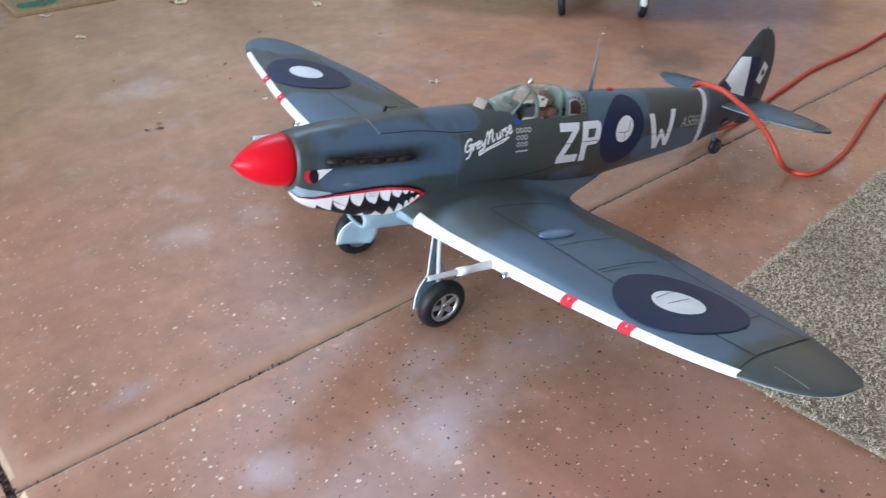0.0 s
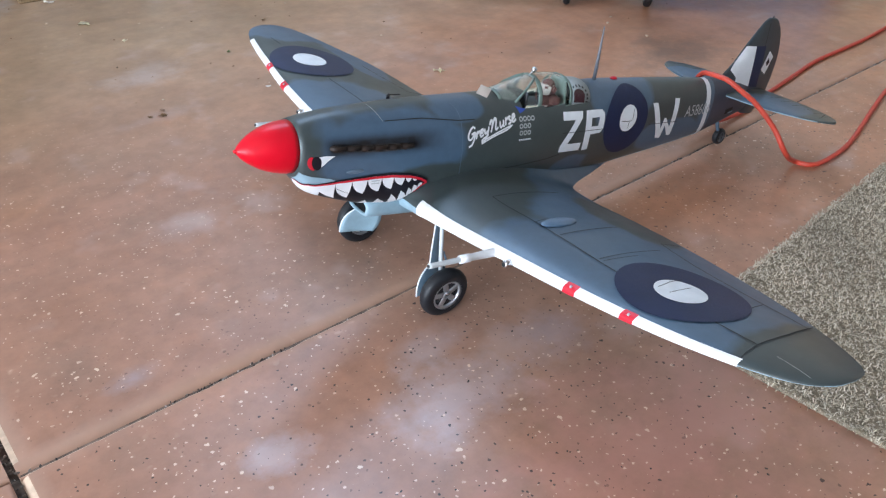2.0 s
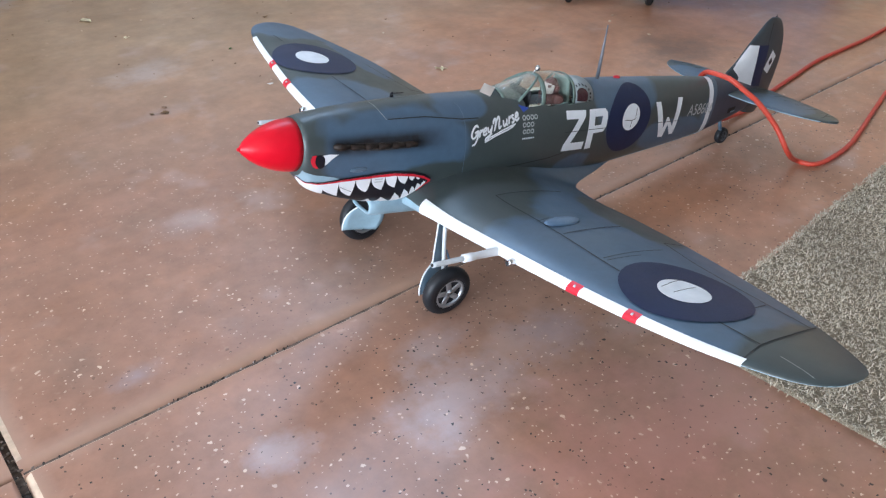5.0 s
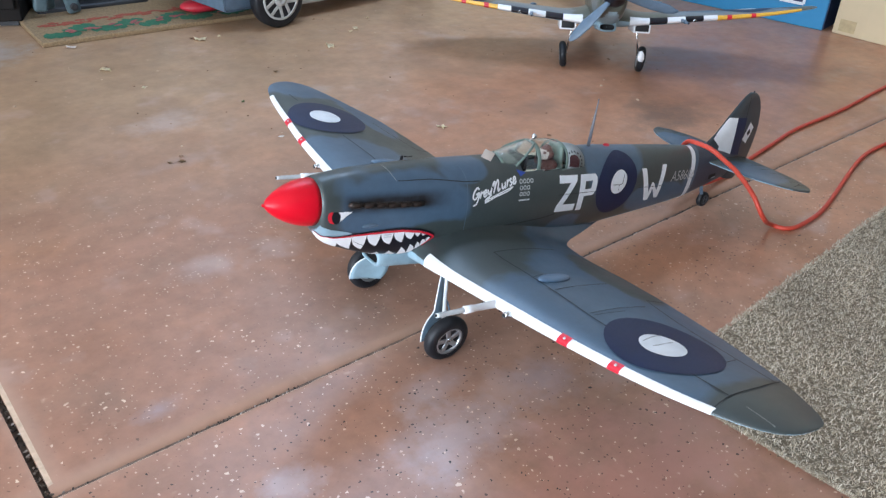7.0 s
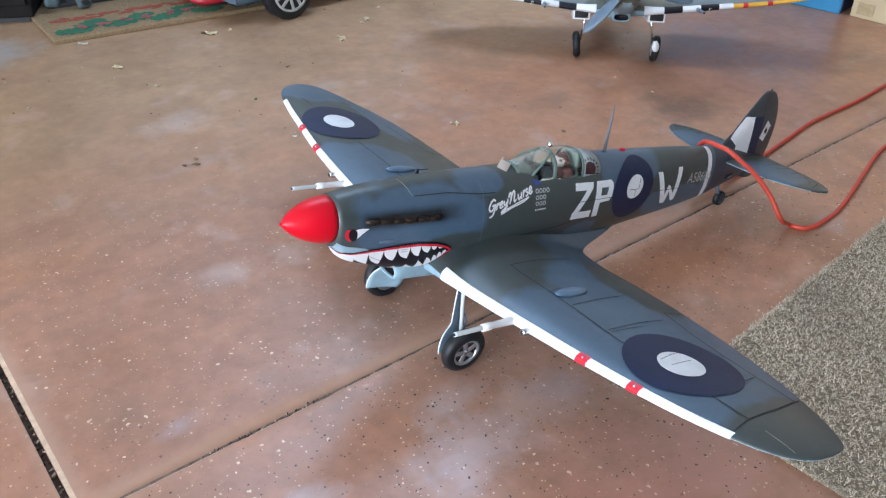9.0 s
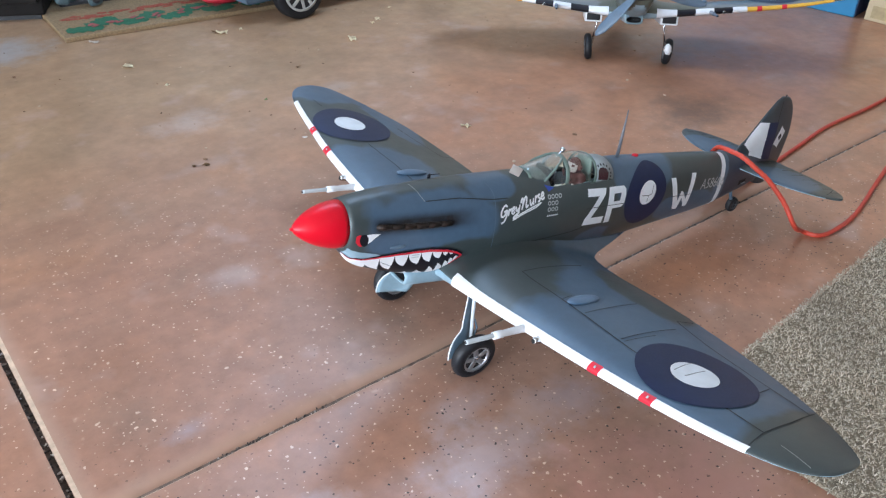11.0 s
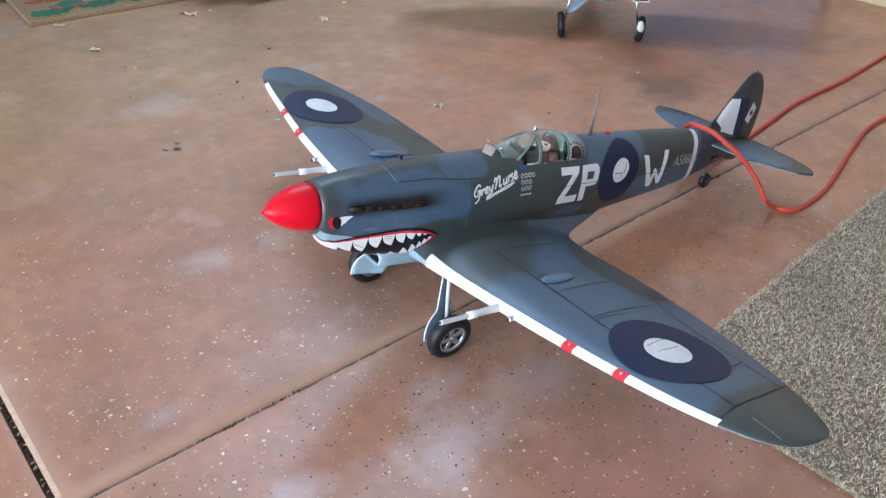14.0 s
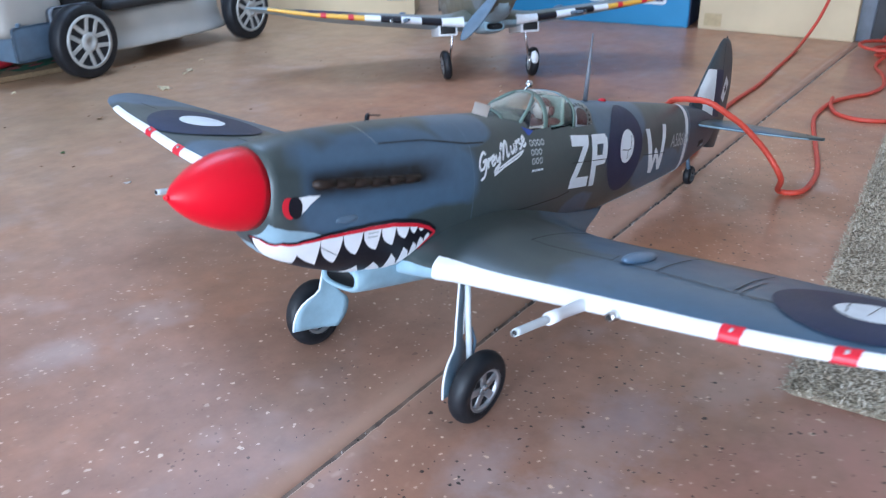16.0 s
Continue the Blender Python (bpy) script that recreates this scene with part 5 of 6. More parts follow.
TEETH_UP, TEETH_LOW = [], []
joints = (0.124, 0.138, 0.165, 0.208, 0.248, 0.286, 0.322, 0.353, 0.383, 0.403, 0.421)
tips = ((0.150, 80), (0.180, 72), (0.220, 55.8), (0.248, 46.8), (0.282, 33.7), (0.320, 28.8), (0.353, 25.4), (0.378, 20.7), (0.396, 17.5), (0.412, 16.7))
for a, b, (tx, ta) in zip(joints, joints[1:], tips):
    ua, ub = along(MOUTH_UP, a), along(MOUTH_UP, b)
    ta = ua + (ta - ua) * 1.10
    left = [bend((a, ua), (a + (tx - a) * 0.06, ua + (ta - ua) * 0.80), (tx, ta), k / 6) for k in range(7)]
    right = [bend((tx, ta), (b + (tx - b) * 0.14, ub + (ta - ub) * 0.58), (b, ub), k / 6) for k in range(1, 7)]
    TEETH_UP.append(left + right + [((a + b) / 2, along(MOUTH_UP, (a + b) / 2))])
TEETH_UP[:2] = [[(0.124, 78), (0.127, 65), (0.147, 40), (0.168, 31.5), (0.179, 50), (0.186, 69), (0.173, 73), (0.158, 78), (0.150, 84), (0.132, 83)]]
joints = (0.276, 0.326, 0.365, 0.386, 0.402, 0.413, 0.424, 0.434)
tips = ((0.298, 51), (0.329, 46), (0.359, 36), (0.381, 30), (0.400, 26), (0.413, 22), (0.428, 19.5))
for a, b, (tx, ta) in zip(joints, joints[1:], tips):
    la, lb = along(MOUTH_LOW, a), along(MOUTH_LOW, b)
    TEETH_LOW.append([(a, la), ((a + tx) / 2 - 0.002, (la + ta) / 2 - 2), (tx, ta), ((b + tx) / 2 + 0.003, (lb + ta) / 2 - 1), (b, lb)])

shark = spitfire("camouflaged model fighter aeroplane with red spinner and painted shark mouth", (-0.057, 1.255, 0), 37.0, "shark")
other = spitfire("camouflaged model fighter aeroplane with striped and yellow wing edges", (0.543, 2.861, 0), 86.0, "striped")

# ---- things on the floor ---------------------------------------------------


def shag_rug(corner, angle, length, width):
    root = link("rug", box_bm(length, width, 0.010, 0.004, (length / 2, -width / 2, 0.005)), PILEBASE, False)
    root.matrix_world = pose(*corner, 0, 0, 0, angle)
    tagged(root, "beige and grey shaggy pile rug lying on the concrete floor", "rug")
    rng = np.random.default_rng(5)
    n = 190000
    p = np.stack([rng.random(n) * (length + 0.014) - 0.007, -(rng.random(n) * (width + 0.014) - 0.007)], 1)
    az = rng.random(n) * 2 * np.pi
    ang = 1.30 - (0.4 + rng.random(n) * 1.0) * 0.40
    ln = 0.0060 + rng.random(n) * 0.0060
    wd = 0.0006 + rng.random(n) * 0.0005
    curl = rng.random(n) * 2.4 - 0.2
    d = np.stack([np.cos(az), np.sin(az)], 1)
    w = np.stack([-d[:, 1], d[:, 0]], 1) * wd[:, None]
    z = np.full(n, 0.008)
    co = np.zeros((n, 8, 3))
    for k, f in enumerate((1.0, 1.0, 0.85, 0.35)):
        co[:, 2 * k, :2], co[:, 2 * k + 1, :2] = p + w * f, p - w * f
        co[:, 2 * k, 2] = co[:, 2 * k + 1, 2] = z
        p = p + d * (np.cos(ang) * ln / 3)[:, None]
        z = np.maximum(0.004, z + np.sin(ang) * ln / 3)
        ang = ang - curl * 0.6 - 0.15
    quads = np.array([(0, 1, 3, 2), (2, 3, 5, 4), (4, 5, 7, 6)])
    faces = (np.arange(n)[:, None, None] * 8 + quads[None]).reshape(-1)
    me = bpy.data.meshes.new("tuft_layer")
    me.vertices.add(n * 8)
    me.vertices.foreach_set("co", co.reshape(-1))
    me.loops.add(n * 12)
    me.loops.foreach_set("vertex_index", faces)
    me.polygons.add(n * 3)
    me.polygons.foreach_set("loop_start", np.arange(n * 3) * 4)
    me.update(calc_edges=True)
    me.materials.append(PILE)
    ob = new("tuft_layer", me)
    ob.parent = root
    tagged(ob, "twisted beige, brown and grey tufts", kind="stuff")
    return root


shag_rug((0.409, 1.097), 45.0, 1.39, 1.05)

# orange lead: from the coil, over the floor, across the tail, down and on


def air(x, y, h, a=37.0, at=(-0.057, 1.255, 0)):
    """A place in the first aircraft's own axes."""
    return pose(*at, 0, 0, a) @ (TT @ Vector((x, y, h)))


R = 0.0058
lead_pts = [(1.97, 3.06, 0.56), (1.90, 3.00, 0.553), (1.868, 2.985, 0.42), (1.864, 2.992, 0.229), (1.854, 3.007, 0.160), (1.840, 3.024, 0.095), (1.815, 3.035, 0.04), (1.75, 2.985, 0.012), (1.668, 2.905, R), (1.454, 2.690, R), (1.286, 2.522, R), (1.085, 2.345, R), (0.975, 2.222, R), (0.900, 2.137, R), (0.825, 2.050, R), (0.765, 1.975, R), *(tuple(air(*q)) for q in ((1.660, 0.085, -0.12), (1.605, 0.066, -0.02), (1.580, 0.052, 0.060), (1.570, 0.028, 0.096), (1.558, -0.005, 0.106), (1.550, -0.035, 0.110), (1.546, -0.085, 0.110), (1.572, -0.13, 0.086), (1.605, -0.17, 0.057), (1.644, -0.227, 0.0), (1.680, -0.270, -0.066))), (0.800, 1.700, R + 0.006), (0.840, 1.694, R), (0.890, 1.725, R), (0.972, 1.812, R), (1.104, 2.004, R), (1.190, 2.127, R), (1.26, 2.205, R), (1.36, 2.285, R), (1.45, 2.325, R), (1.53, 2.345, R), (1.63, 2.41, R), (1.73, 2.53, R), (1.81, 2.66, R), (1.92, 2.75, 0.014)]


def cord_bm(points, radius, n=15):
    """A cord of three twisted strands along points."""
    rings, side, run = [], None, 0.0
    for i, p in enumerate(points):
        d = (points[min(i + 1, len(points) - 1)] - points[max(i - 1, 0)]).normalized()
        if side is None:
            side = d.orthogonal().normalized()
        side = (side - d * side.dot(d)).normalized()
        up = d.cross(side)
        run += (p - points[i - 1]).length if i else 0.0
        turn = run / 0.042 * 2 * math.pi
        rings.append([p + (side * math.cos(a) + up * math.sin(a)) * radius * (0.955 + 0.045 * math.cos(3 * (a - turn))) for a in (2 * math.pi * k / n for k in range(n))])
    return rings_bm(rings)


lead = link("power_lead", cord_bm(curve_points(lead_pts, 24), R), CORD)
tagged(lead, "orange rubber power lead draped over the tail of the aeroplane", "lead")

# the coil that the lead comes from
coil = new("lead_coil")
coil.matrix_world = pose(2.03, 2.77, 0)
tagged(coil, "loose coil of orange lead lying on the floor", "lead")
for i in range(6):
    r = 0.075 + 0.012 * (i % 4)
    pts = []
    for k in range(25):
        a = 2 * math.pi * k / 24
        pts.append((0.03 * math.sin(i * 1.7) + r * 1.25 * math.cos(a), 0.03 * math.cos(i * 2.3) + r * 0.8 * math.sin(a), R + 0.011 * i + 0.004 * math.sin(2 * a + i)))
    part("loop", tube_bm(pts, R, 8), CORD, coil)
lead2 = link("power_lead", tube_bm(curve_points([(1.37, 2.295, R + 0.010), (1.325, 2.24, R + 0.003), (1.298, 2.165, R), (1.335, 2.100, R), (1.45, 2.075, R), (1.60, 2.12, R), (1.75, 2.3, R), (1.85, 2.62, R)], 10), R, 10), CORD)
tagged(lead2, "orange rubber power lead lying in a bend on the floor", "lead")


def coir_mat():
    """A coir doormat with a green leaf garland and a red inner line; its corner at the origin, its front edge along x."""
    w, d = 0.95, 0.58
    root = link("doormat", box_bm(w, d, 0.018, 0.004, (w / 2, d / 2, 0.009)), COIR, False)
    root.matrix_world = pose(-1.472, 2.783, 0, 0, 0, 38.6)
    tagged(root, "tan coir doormat with green leaves and red line", "doormat")
    rnd = random.Random(4)
    for i in range(10):
        # a pointed leaf with scalloped sides
        n, pts = 9, []
        half = [0.012, 0.030, 0.021, 0.036, 0.026, 0.036, 0.022, 0.026, 0.008]
        for sgn in (-1, 1):
            run = range(n) if sgn < 0 else range(n - 1, -1, -1)
            pts += [((-0.066 + 0.132 * k / (n - 1)), sgn * half[k] * rnd.uniform(1.05, 1.5), 0) for k in run]
        one = bmesh.new()
        one.faces.new([one.verts.new(p) for p in pts])
        if one.faces[:][0].normal.z < 0:
            bmesh.ops.reverse_faces(one, faces=one.faces[:])
        up = i % 2
        part("leaf", moved(one, Matrix.Translation((0.085 + 0.086 * i + rnd.uniform(-0.008, 0.008), 0.072 + 0.050 * up + rnd.uniform(-0.008, 0.008), 0.0194 + 0.0008 * up)) @ pose(0, 0, 0, 0, 0, (38 if up else 4) + rnd.uniform(-14, 14))), COIRGREEN, root, "dark green leaf", False)
        for k in range(3):
            part("berry", moved(box_bm(0.030, 0.014, 0.001, 0), Matrix.Translation((0.115 + 0.086 * i + rnd.uniform(-0.02, 0.02), 0.098 + rnd.uniform(-0.02, 0.02), 0.0212 + 0.0003 * k)) @ pose(0, 0, 0, 0, 0, rnd.uniform(0, 60))), COIRROSE, root, "", False)
    for k in range(74):
        part("dash", moved(box_bm(rnd.uniform(0.016, 0.044), rnd.uniform(0.010, 0.024), 0.001, 0), Matrix.Translation((0.055 + 0.0118 * k, 0.215 + rnd.uniform(-0.022, 0.022), 0.0188 + 0.0002 * (k % 5))) @ pose(0, 0, 0, 0, 0, rnd.uniform(-25, 25))), COIRRED, root, "", False)
    return root


coir_mat()


def mower_wheel(parent, centre, r, width):
    """Tyre, ribbed hub with five double spokes; the axle along y."""
    m = Matrix.Translation(centre)
    prof = [(-width / 2 * 0.9, r * 0.72), (-width / 2, r * 0.80), (-width / 2 * 0.95, r * 0.94), (-width / 2 * 0.7, r), (width / 2 * 0.7, r), (width / 2 * 0.95, r * 0.94), (width / 2, r * 0.80), (width / 2 * 0.9, r * 0.72)]
    tyre = part("wheel", moved(lathe_bm(prof, 48, "y"), m), RUBBER, parent, "black mower tyre")
    bm = lathe_bm([(-width * 0.52, r * 0.66), (-width * 0.54, r * 0.73), (-width * 0.40, r * 0.74), (width * 0.40, r * 0.74), (width * 0.54, r * 0.73), (width * 0.52, r * 0.66), (0, r * 0.62), (-width * 0.52, r * 0.66)], 40, "y", False)
    add_bm(bm, lathe_bm([(-width * 0.46, r * 0.27), (-width * 0.54, r * 0.22), (-width * 0.58, r * 0.10), (width * 0.56, r * 0.10), (width * 0.50, r * 0.27)], 24, "y"))
    part("hub", moved(bm, m), HUBGREY, tyre, "light grey rim and hub")
    for i in range(5):
        for s in (-1, 1):
            part("spoke", moved(moved(box_bm(r * 0.56, width * 0.55, r * 0.15, 0.003, at=(r * 0.40, -width * 0.2, s * r * 0.105), seg=1), Matrix.Rotation(2 * math.pi * i / 5, 4, "Y") @ pose(0, 0, 0, 0, s * -5, 0)), m), HUBGREY, tyre, "", False)
    part("hub_back", moved(lathe_bm([(width * 0.1, 0.001), (width * 0.1, r * 0.68), (width * 0.2, r * 0.68), (width * 0.2, 0.001)], 30, "y"), m), BLKPL, tyre)


def lawn_mower():
    """Own axes: x from the rear wheel to the front wheel, y away from the viewer's side, z up."""
    root = new("lawn_mower")
    root.matrix_world = pose(-0.708, 3.20, 0, 0, 0, 49.0)
    tagged(root, "silver lawn mower with light grey spoked wheels parked on the floor", "lawn mower")
    r, base = 0.115, 0.78
    for x in (0, base):
        for y in (0.0, 0.50):
            mower_wheel(root, (x, y, r), r, 0.055)
    # deck skirt: rounded in front, flared at its lower edge
    rings = []
    for z, grow in ((0.055, 0.018), (0.062, 0.020), (0.075, 0.010), (0.12, 0.0), (0.16, -0.004), (0.185, -0.020), (0.195, -0.05)):
        ring = []
        for k in range(56):
            a = 2 * math.pi * k / 56
            c, s = math.cos(a), math.sin(a)
            ring.append((0.40 + (0.37 + grow) * math.copysign(abs(c) ** 0.55, c), 0.25 + (0.205 + grow) * math.copysign(abs(s) ** 0.55, s), z))
        rings.append(ring)
    deck = part("deck", rings_bm(rings), DECK, root, "silver-grey pressed mower deck")
    part("deck_underside", moved(box_bm(0.60, 0.34, 0.02, 0.004), Matrix.Translation((0.40, 0.25, 0.07))), BLKPL, root)
    part("rear_housing", moved(box_bm(0.24, 0.42, 0.20, 0.04, seg=4), Matrix.Translation((-0.115, 0.27, 0.245))), DECK, root, "grey rear housing of the mower")
    part("engine_recess", moved(box_bm(0.18, 0.38, 0.16, 0.02), Matrix.Translation((0.105, 0.27, 0.265))), BLKPL, root, "black recess beside the engine")
    part("dark_seam", moved(box_bm(0.40, 0.43, 0.03, 0.01), Matrix.Translation((0.36, 0.25, 0.20))), BLKPL, root, "black engine base")
    part("engine", moved(lathe_bm([(0.20, 0.15), (0.30, 0.16), (0.36, 0.14), (0.40, 0.06)], 32, "z"), Matrix.Translation((0.42, 0.25, 0))), BLKPL, root, "black engine cowl")
    for x in (0.0, base):
        part("height_bracket", moved(box_bm(0.17, 0.012, 0.15, 0.02, seg=3), Matrix.Translation((x + 0.01, 0.045, 0.15))), MOWGREY, root, "grey wheel bracket")
    # sloping discharge flap at the rear
    flap = box_bm(0.012, 0.42, 0.12, 0.005)
    part("rear_flap", moved(flap, Matrix.Translation((-0.19, 0.26, 0.135)) @ pose(0, 0, 0, 0, 12, 0)), FLAPBLUE, root, "slate blue plastic rear flap")
    part("flap_side", moved(box_bm(0.20, 0.012, 0.105, 0.012, seg=3), Matrix.Translation((-0.11, 0.05, 0.130))), FLAPBLUE, root, "slate blue side guard")
    part("handle", tube_bm([(-0.02, 0.07, 0.30), (-0.35, 0.07, 0.62), (-0.62, 0.07, 0.90), (-0.64, 0.27, 0.92), (-0.62, 0.47, 0.90), (-0.35, 0.47, 0.62), (-0.02, 0.47, 0.30)], 0.011, 10), BLKPL, root, "black tubular handle")
    return root


lawn_mower()

# red scoop on the mat beside the flap
bm = bmesh.new()
bmesh.ops.create_uvsphere(bm, u_segments=20, v_segments=10, radius=1, matrix=Matrix.Diagonal((0.10, 0.06, 0.026, 1)))
scoop = link("red_tray", bm, REDPL)
scoop.matrix_world = pose(-1.04, 3.31, 0.042, 0, 0, 38)
tagged(scoop, "small red plastic tray lying on the doormat", "tray")


def tool_stand():
    """A grey-blue cast stand with lugs, and a black case that leans in it."""
    root = new("metal_stand")
    root.matrix_world = pose(-1.62, 3.10, 0, 0, 0, 38)
    tagged(root, "grey-blue painted metal stand with lugs beside the doormat", "metal stand")
    part("base_plate", moved(box_bm(0.44, 0.24, 0.035, 0.01), Matrix.Translation((0.22, 0.17, 0.0185))), BLKPL, root, "black base plate")
    part("upright", moved(box_bm(0.06, 0.10, 0.34, 0.012), Matrix.Translation((0.04, 0.10, 0.20))), TEAL, root, "grey-blue upright")
    part("lug", moved(box_bm(0.055, 0.03, 0.14, 0.014, seg=3), Matrix.Translation((0.115, 0.0, 0.09)) @ pose(0, 0, 0, 0, -10, 0)), TEAL, root)
    part("lug", moved(box_bm(0.055, 0.03, 0.12, 0.014, seg=3), Matrix.Translation((0.01, 0.0, 0.10)) @ pose(0, 0, 0, 0, 8, 0)), TEAL, root)
    part("bolt", moved(lathe_bm([(-0.03, 0.010), (-0.03, 0.014), (0.0, 0.014)], 14, "y"), Matrix.Translation((0.122, 0.0, 0.05))), BLKPL, root)
    case = link("black_case", box_bm(0.30, 0.16, 0.34, 0.05, seg=5), BLKPL)
    case.matrix_world = pose(-1.62, 3.10, 0, 0, 0, 38) @ pose(0.30, 0.17, 0.222)
    tagged(case, "black rounded case with pale lettering bars standing in the stand", "case")
    for k, (w, z) in enumerate(((0.05, -0.085), (0.05, -0.070), (0.06, -0.045), (0.05, -0.030))):
        part("print_bar", moved(box_bm(w, 0.002, 0.008, 0), Matrix.Translation((0.03, -0.0815, z))), OFFWHITE, case, "", False)
    part("print_bar", moved(box_bm(0.03, 0.002, 0.05, 0), Matrix.Translation((0.10, -0.0815, -0.05))), REDPL, case, "", False)


tool_stand()


def carton(name, at, angle, sx, sy, sz, mat, label):
    """A closed carton with taped flaps; its front lower corner at the origin, front along x."""
    root = link(name, box_bm(sx, sy, sz, 0.004, (sx / 2, sy / 2, sz / 2)), mat, False)
    root.matrix_world = pose(*at, 0, 0, 0, angle)
    tagged(root, label, "carton")
    part("flap_seam", box_bm(sx - 0.01, 0.004, 0.002, 0, (sx / 2, sy / 2, sz + 0.001)), CARDDARK, root, "", False)
    return root


def blue_box():
    sx, sz = 0.80, 0.46
    root = carton("blue_box", (0.98, 4.03), -39.5, sx, 0.45, sz, BOXBLUE, "bright blue box printed with white windows, standing by the cartons")
    part("dark_side", box_bm(0.004, 0.45, sz - 0.01, 0, (sx + 0.003, 0.225, sz / 2)), BOXNAVY, root, "dark navy end of the box", False)
    for x in (0.18, 0.43, 0.645):
        fr = bmesh.new()
        w, h, b = 0.105, 0.085, 0.012
        for a, c, d, e in ((0, h / 2, w, b), (0, -h / 2, w, b), (-w / 2, 0, b, h), (w / 2, 0, b, h), (0, 0, b * 0.7, h), (0, 0, w, b * 0.7)):
            add_bm(fr, box_bm(d, 0.003, e, 0, (x + a, -0.0030, 0.138 + c)))
        part("printed_window", fr, WHITE, root, "white printed window frame", False)
        part("window_dark", box_bm(w, 0.001, h, 0, (x, -0.0008, 0.138)), BOXNAVY, root, "", False)


blue_box()
c1 = carton("cardboard_box", (1.635, 3.505), -48.0, 0.60, 0.5, 0.55, CARD, "large plain brown cardboard box standing on the floor")
part("tape_patch", box_bm(0.07, 0.002, 0.05, 0, (0.06, -0.0015, 0.04)), CARDDARK, c1, "strip of brown tape", False)
for k in range(4):
    part("print_bar", box_bm(0.018, 0.002, 0.012, 0, (0.20, -0.0015, 0.20 + 0.020 * k)), BLACK, c1, "", False)
carton("cardboard_box", (-0.25, 4.42), -16.0, 0.85, 0.3, 0.30, CARD, "flat brown cardboard box against the wall")
dark = carton("dark_crate", (2.075, 3.085), -48.0, 0.5, 0.4, 0.36, BLKPL, "dark plastic crate with a grey corner post beside the cardboard box")
part("corner_post", box_bm(0.055, 0.05, 0.40, 0.006, (0.020, 0.012, 0.20)), MOWGREY, dark, "grey corner post")

# a dark cabinet behind the stand


def cabinet():
    root = link("cabinet", box_bm(0.90, 0.28, 1.25, 0.006, (0.45, 0.14, 0.645)), DARKWOOD, False)
    root.matrix_world = pose(-2.521, 2.767, 0, 0, 0, 17.0)
    tagged(root, "dark brown cabinet standing in the shade beside the metal stand", "cabinet")
    part("plinth", box_bm(0.86, 0.24, 0.02, 0, (0.45, 0.14, 0.010)), BLKPL, root, "", False)
    for k in range(2):
        door = part("cabinet_door", box_bm(0.43, 0.018, 1.16, 0.004, (0.23 + 0.44 * k, -0.0092, 0.65)), DARKWOOD, root, "", False)
        part("handle", tube_bm([(0.39 + 0.12 * k, -0.02, 0.60), (0.39 + 0.12 * k, -0.04, 0.61), (0.39 + 0.12 * k, -0.04, 0.71), (0.39 + 0.12 * k, -0.02, 0.72)], 0.005, 8), STEEL, door, "steel bow handle")


cabinet()

# fallen leaves and scraps


def scrap(name, at, size, mat, label, seed):
    rnd = random.Random(seed)
    bm = bmesh.new()
    n = 11
    mid = bm.verts.new((0, 0, size * 0.16))
    rim = []
    for k in range(n):
        a = 2 * math.pi * k / n
        q = size * rnd.uniform(0.55, 1.0) * (1.0 if k % 2 else 0.75)
        rim.append(bm.verts.new((q * math.cos(a), q * math.sin(a) * 0.6, size * rnd.uniform(0.02, 0.35))))
    for k in range(n):
        bm.faces.new((mid, rim[k], rim[(k + 1) % n]))
    bmesh.ops.solidify(bm, geom=list(bm.faces), thickness=0.0006)
    ob = link(name, bm, mat, False)
    low = min(v.co.z for v in ob.data.vertices)
    ob.matrix_world = pose(at[0], at[1], 0.0005 - low, 0, 0, rnd.uniform(0, 360))
    tagged(ob, label, "leaf", "leaves and scraps on the floor")


for i, (x, y, s) in enumerate([(-1.168, 2.585, 0.026), (-0.015, 2.231, 0.018), (-0.958, 2.967, 0.026), (-0.459, 2.959, 0.024), (-0.985, 2.44, 0.012), (-0.413, 3.17, 0.016), (-0.40, 3.22, 0.020), (-0.47, 2.98, 0.022), (-0.37, 3.38, 0.014), (-0.90, 3.02, 0.014)]):
    scrap("dry_leaf", (x, y), s * 1.35, LEAF, "crumpled dry tan leaf lying on the floor", i)
scrap("paper_scrap", (-1.377, 2.805), 0.036, PETAL, "crumpled white scrap beside the doormat", 40)
scrap("paper_scrap", (-0.472, 2.105), 0.012, PETAL, "small pale scrap on the floor", 41)
scrap("paper_scrap", (0.02, 1.235), 0.009, PETAL, "small pale scrap lying in the floor joint", 42)
scrap("green_leaf", (-0.645, 2.36), 0.013, GREENLEAF, "small green leaf on the floor", 43)
scrap("dry_leaf", (-0.985, 2.972), 0.022, BROWNLEAF, "brown curled dry leaf lying on the floor", 44)
scrap("dry_leaf", (-0.605, 2.653), 0.018, BROWNLEAF, "brown curled dry leaf lying on the floor", 45)
scrap("dry_leaf", (-0.700, 1.906), 0.017, BROWNLEAF, "brown curled dry leaf lying on the floor", 46)
scrap("dry_leaf", (-0.728, 1.897), 0.013, BROWNLEAF, "brown curled dry leaf lying on the floor", 47)
rnd = random.Random(8)
bm = bmesh.new()
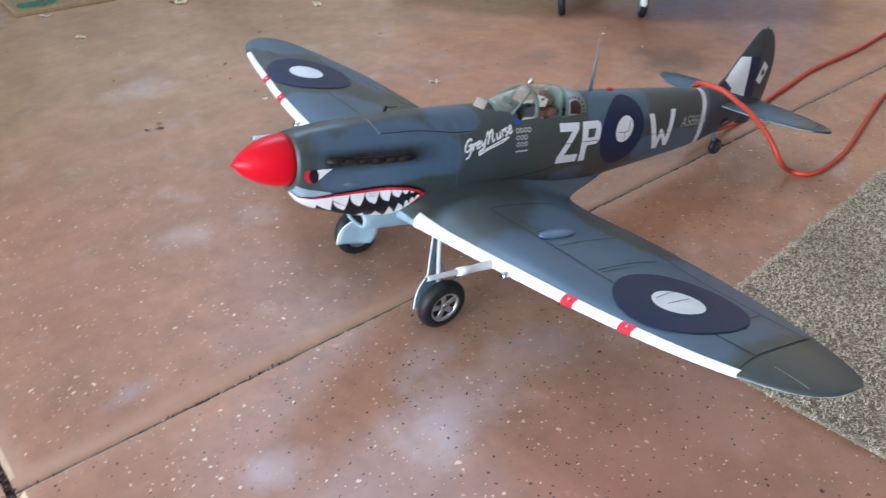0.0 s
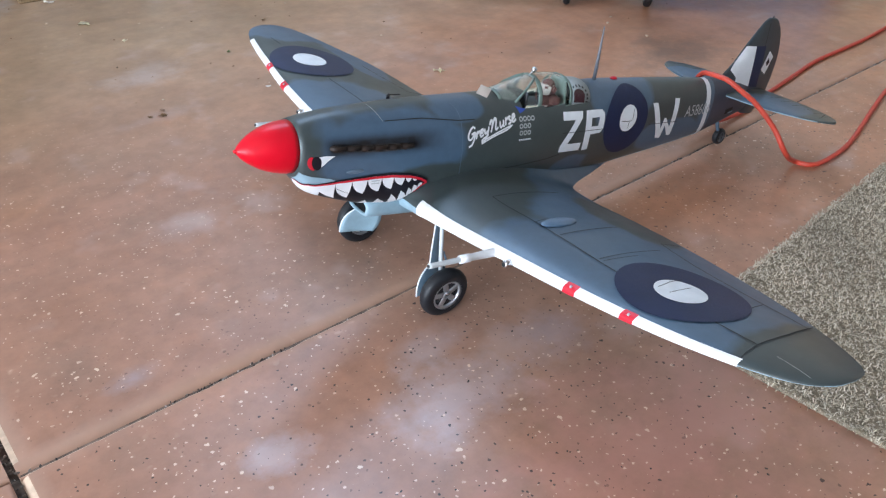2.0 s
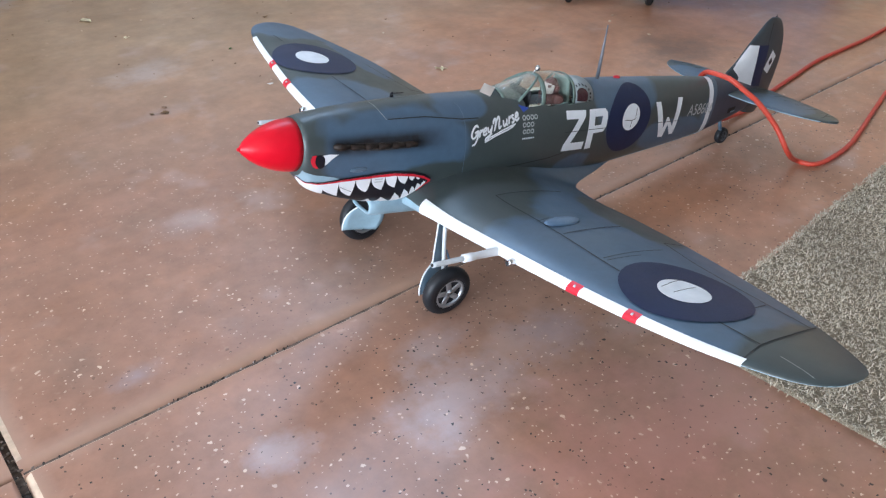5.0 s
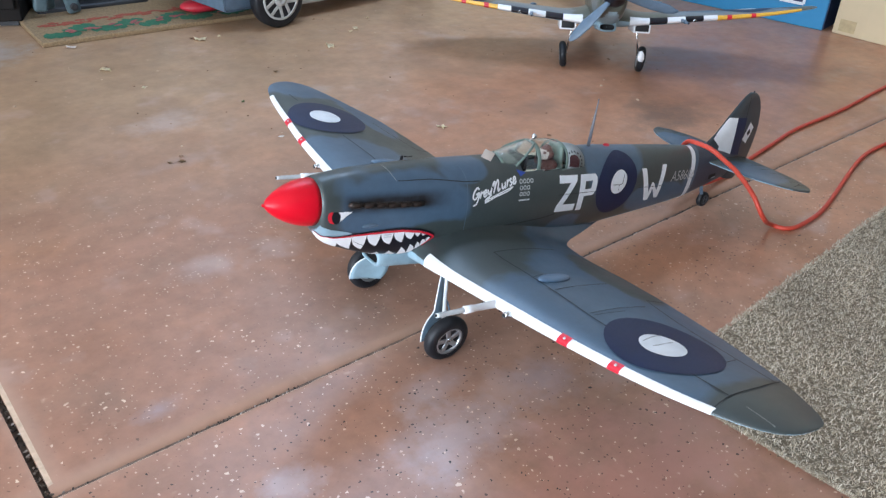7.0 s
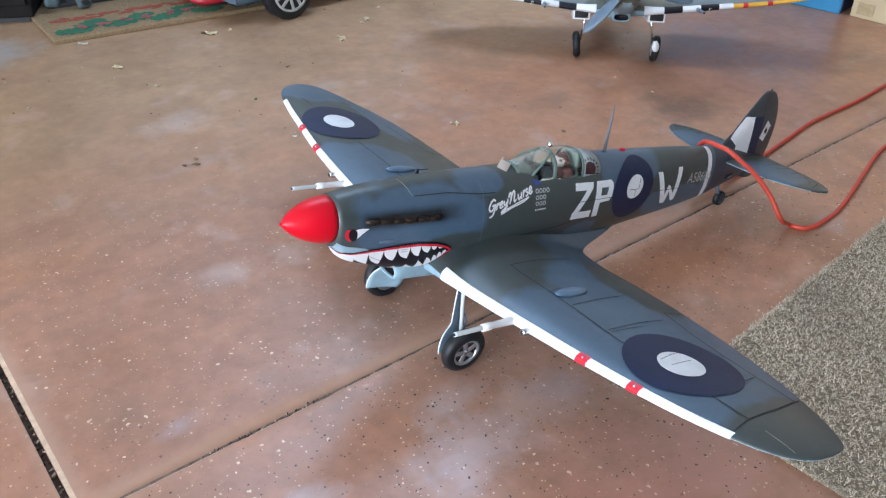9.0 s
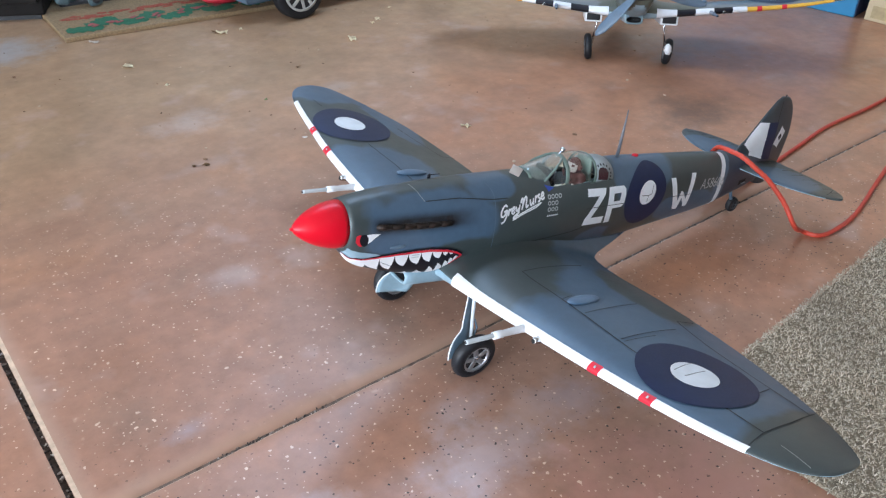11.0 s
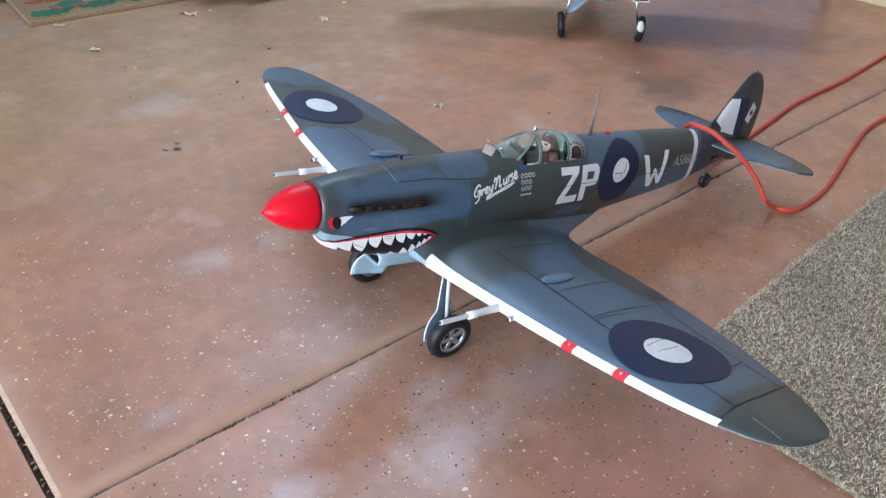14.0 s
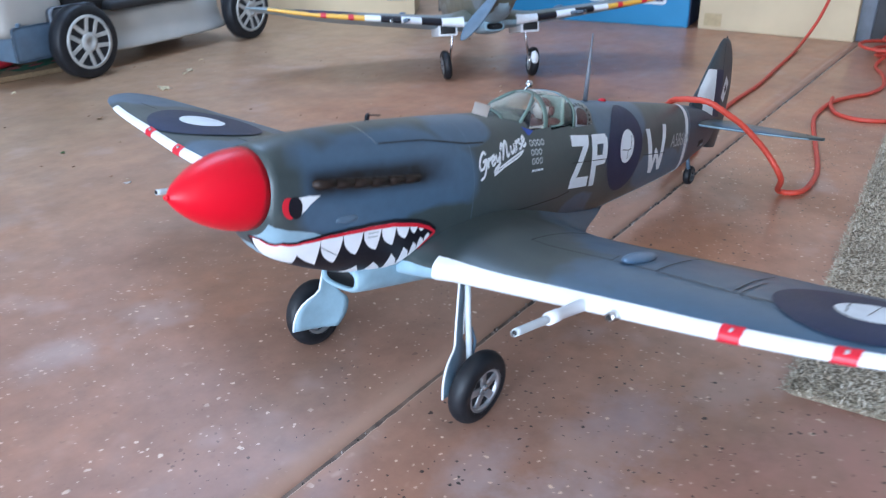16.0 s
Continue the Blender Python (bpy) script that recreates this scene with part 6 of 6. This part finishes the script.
for lo, hi, many in ((0.12, 2.6, 130), (0.30, 0.52, 130), (0.95, 1.7, 160), (1.7, 3.3, 220)):
    for k in range(many):
        c = Vector((rnd.uniform(lo, hi), J1 + rnd.uniform(-0.001, 0.005), -0.009 + rnd.uniform(0, 0.007)))
        bmesh.ops.create_icosphere(bm, subdivisions=1, radius=1, matrix=Matrix.Translation(c) @ pose(0, 0, 0, 0, 0, rnd.uniform(0, 90)) @ Matrix.Diagonal((rnd.uniform(0.001, 0.0035), rnd.uniform(0.0007, 0.002), rnd.uniform(0.001, 0.0025), 1)))
for k in range(420):
    c = Vector((J2 + rnd.uniform(-0.002, 0.009), rnd.uniform(0.2, 2.2), -0.010 + rnd.uniform(0, 0.006)))
    bmesh.ops.create_icosphere(bm, subdivisions=1, radius=1, matrix=Matrix.Translation(c) @ pose(0, 0, 0, 0, 0, rnd.uniform(0, 180)) @ Matrix.Diagonal((rnd.uniform(0.0015, 0.006), rnd.uniform(0.001, 0.003), rnd.uniform(0.001, 0.003), 1)))
grit = link("joint_grit", bm, fibre("grit", [(0.02, 0.017, 0.015), (0.05, 0.04, 0.035), (0.12, 0.09, 0.07), (0.20, 0.16, 0.13), (0.55, 0.50, 0.46)]), False)
grit.matrix_world = pose(0, 0, 0, 0, 0, ANG)
tagged(grit, "grit and crumbs caught in the floor joint", "grit", kind="stuff")

# crumbs and bits blown in on the floor
bm = bmesh.new()
for k in range(260):
    p = Vector((rnd.uniform(-1.7, 0.9), rnd.uniform(1.9, 3.6), 0.0))
    s = rnd.uniform(0.0012, 0.0042) if rnd.random() < 0.85 else rnd.uniform(0.004, 0.008)
    bmesh.ops.create_icosphere(bm, subdivisions=1, radius=1, matrix=Matrix.Translation(p + Vector((0, 0, s * 0.3))) @ pose(0, 0, 0, 0, 0, rnd.uniform(0, 180)) @ Matrix.Diagonal((s, s * rnd.uniform(0.4, 0.9), s * 0.4, 1)))
crumbs = link("floor_crumbs", bm, fibre("crumbs", [(0.10, 0.06, 0.04), (0.24, 0.14, 0.09), (0.42, 0.30, 0.21), (0.60, 0.49, 0.38)]), False)
tagged(crumbs, "small dark and pale crumbs scattered on the floor", "crumbs", kind="stuff")
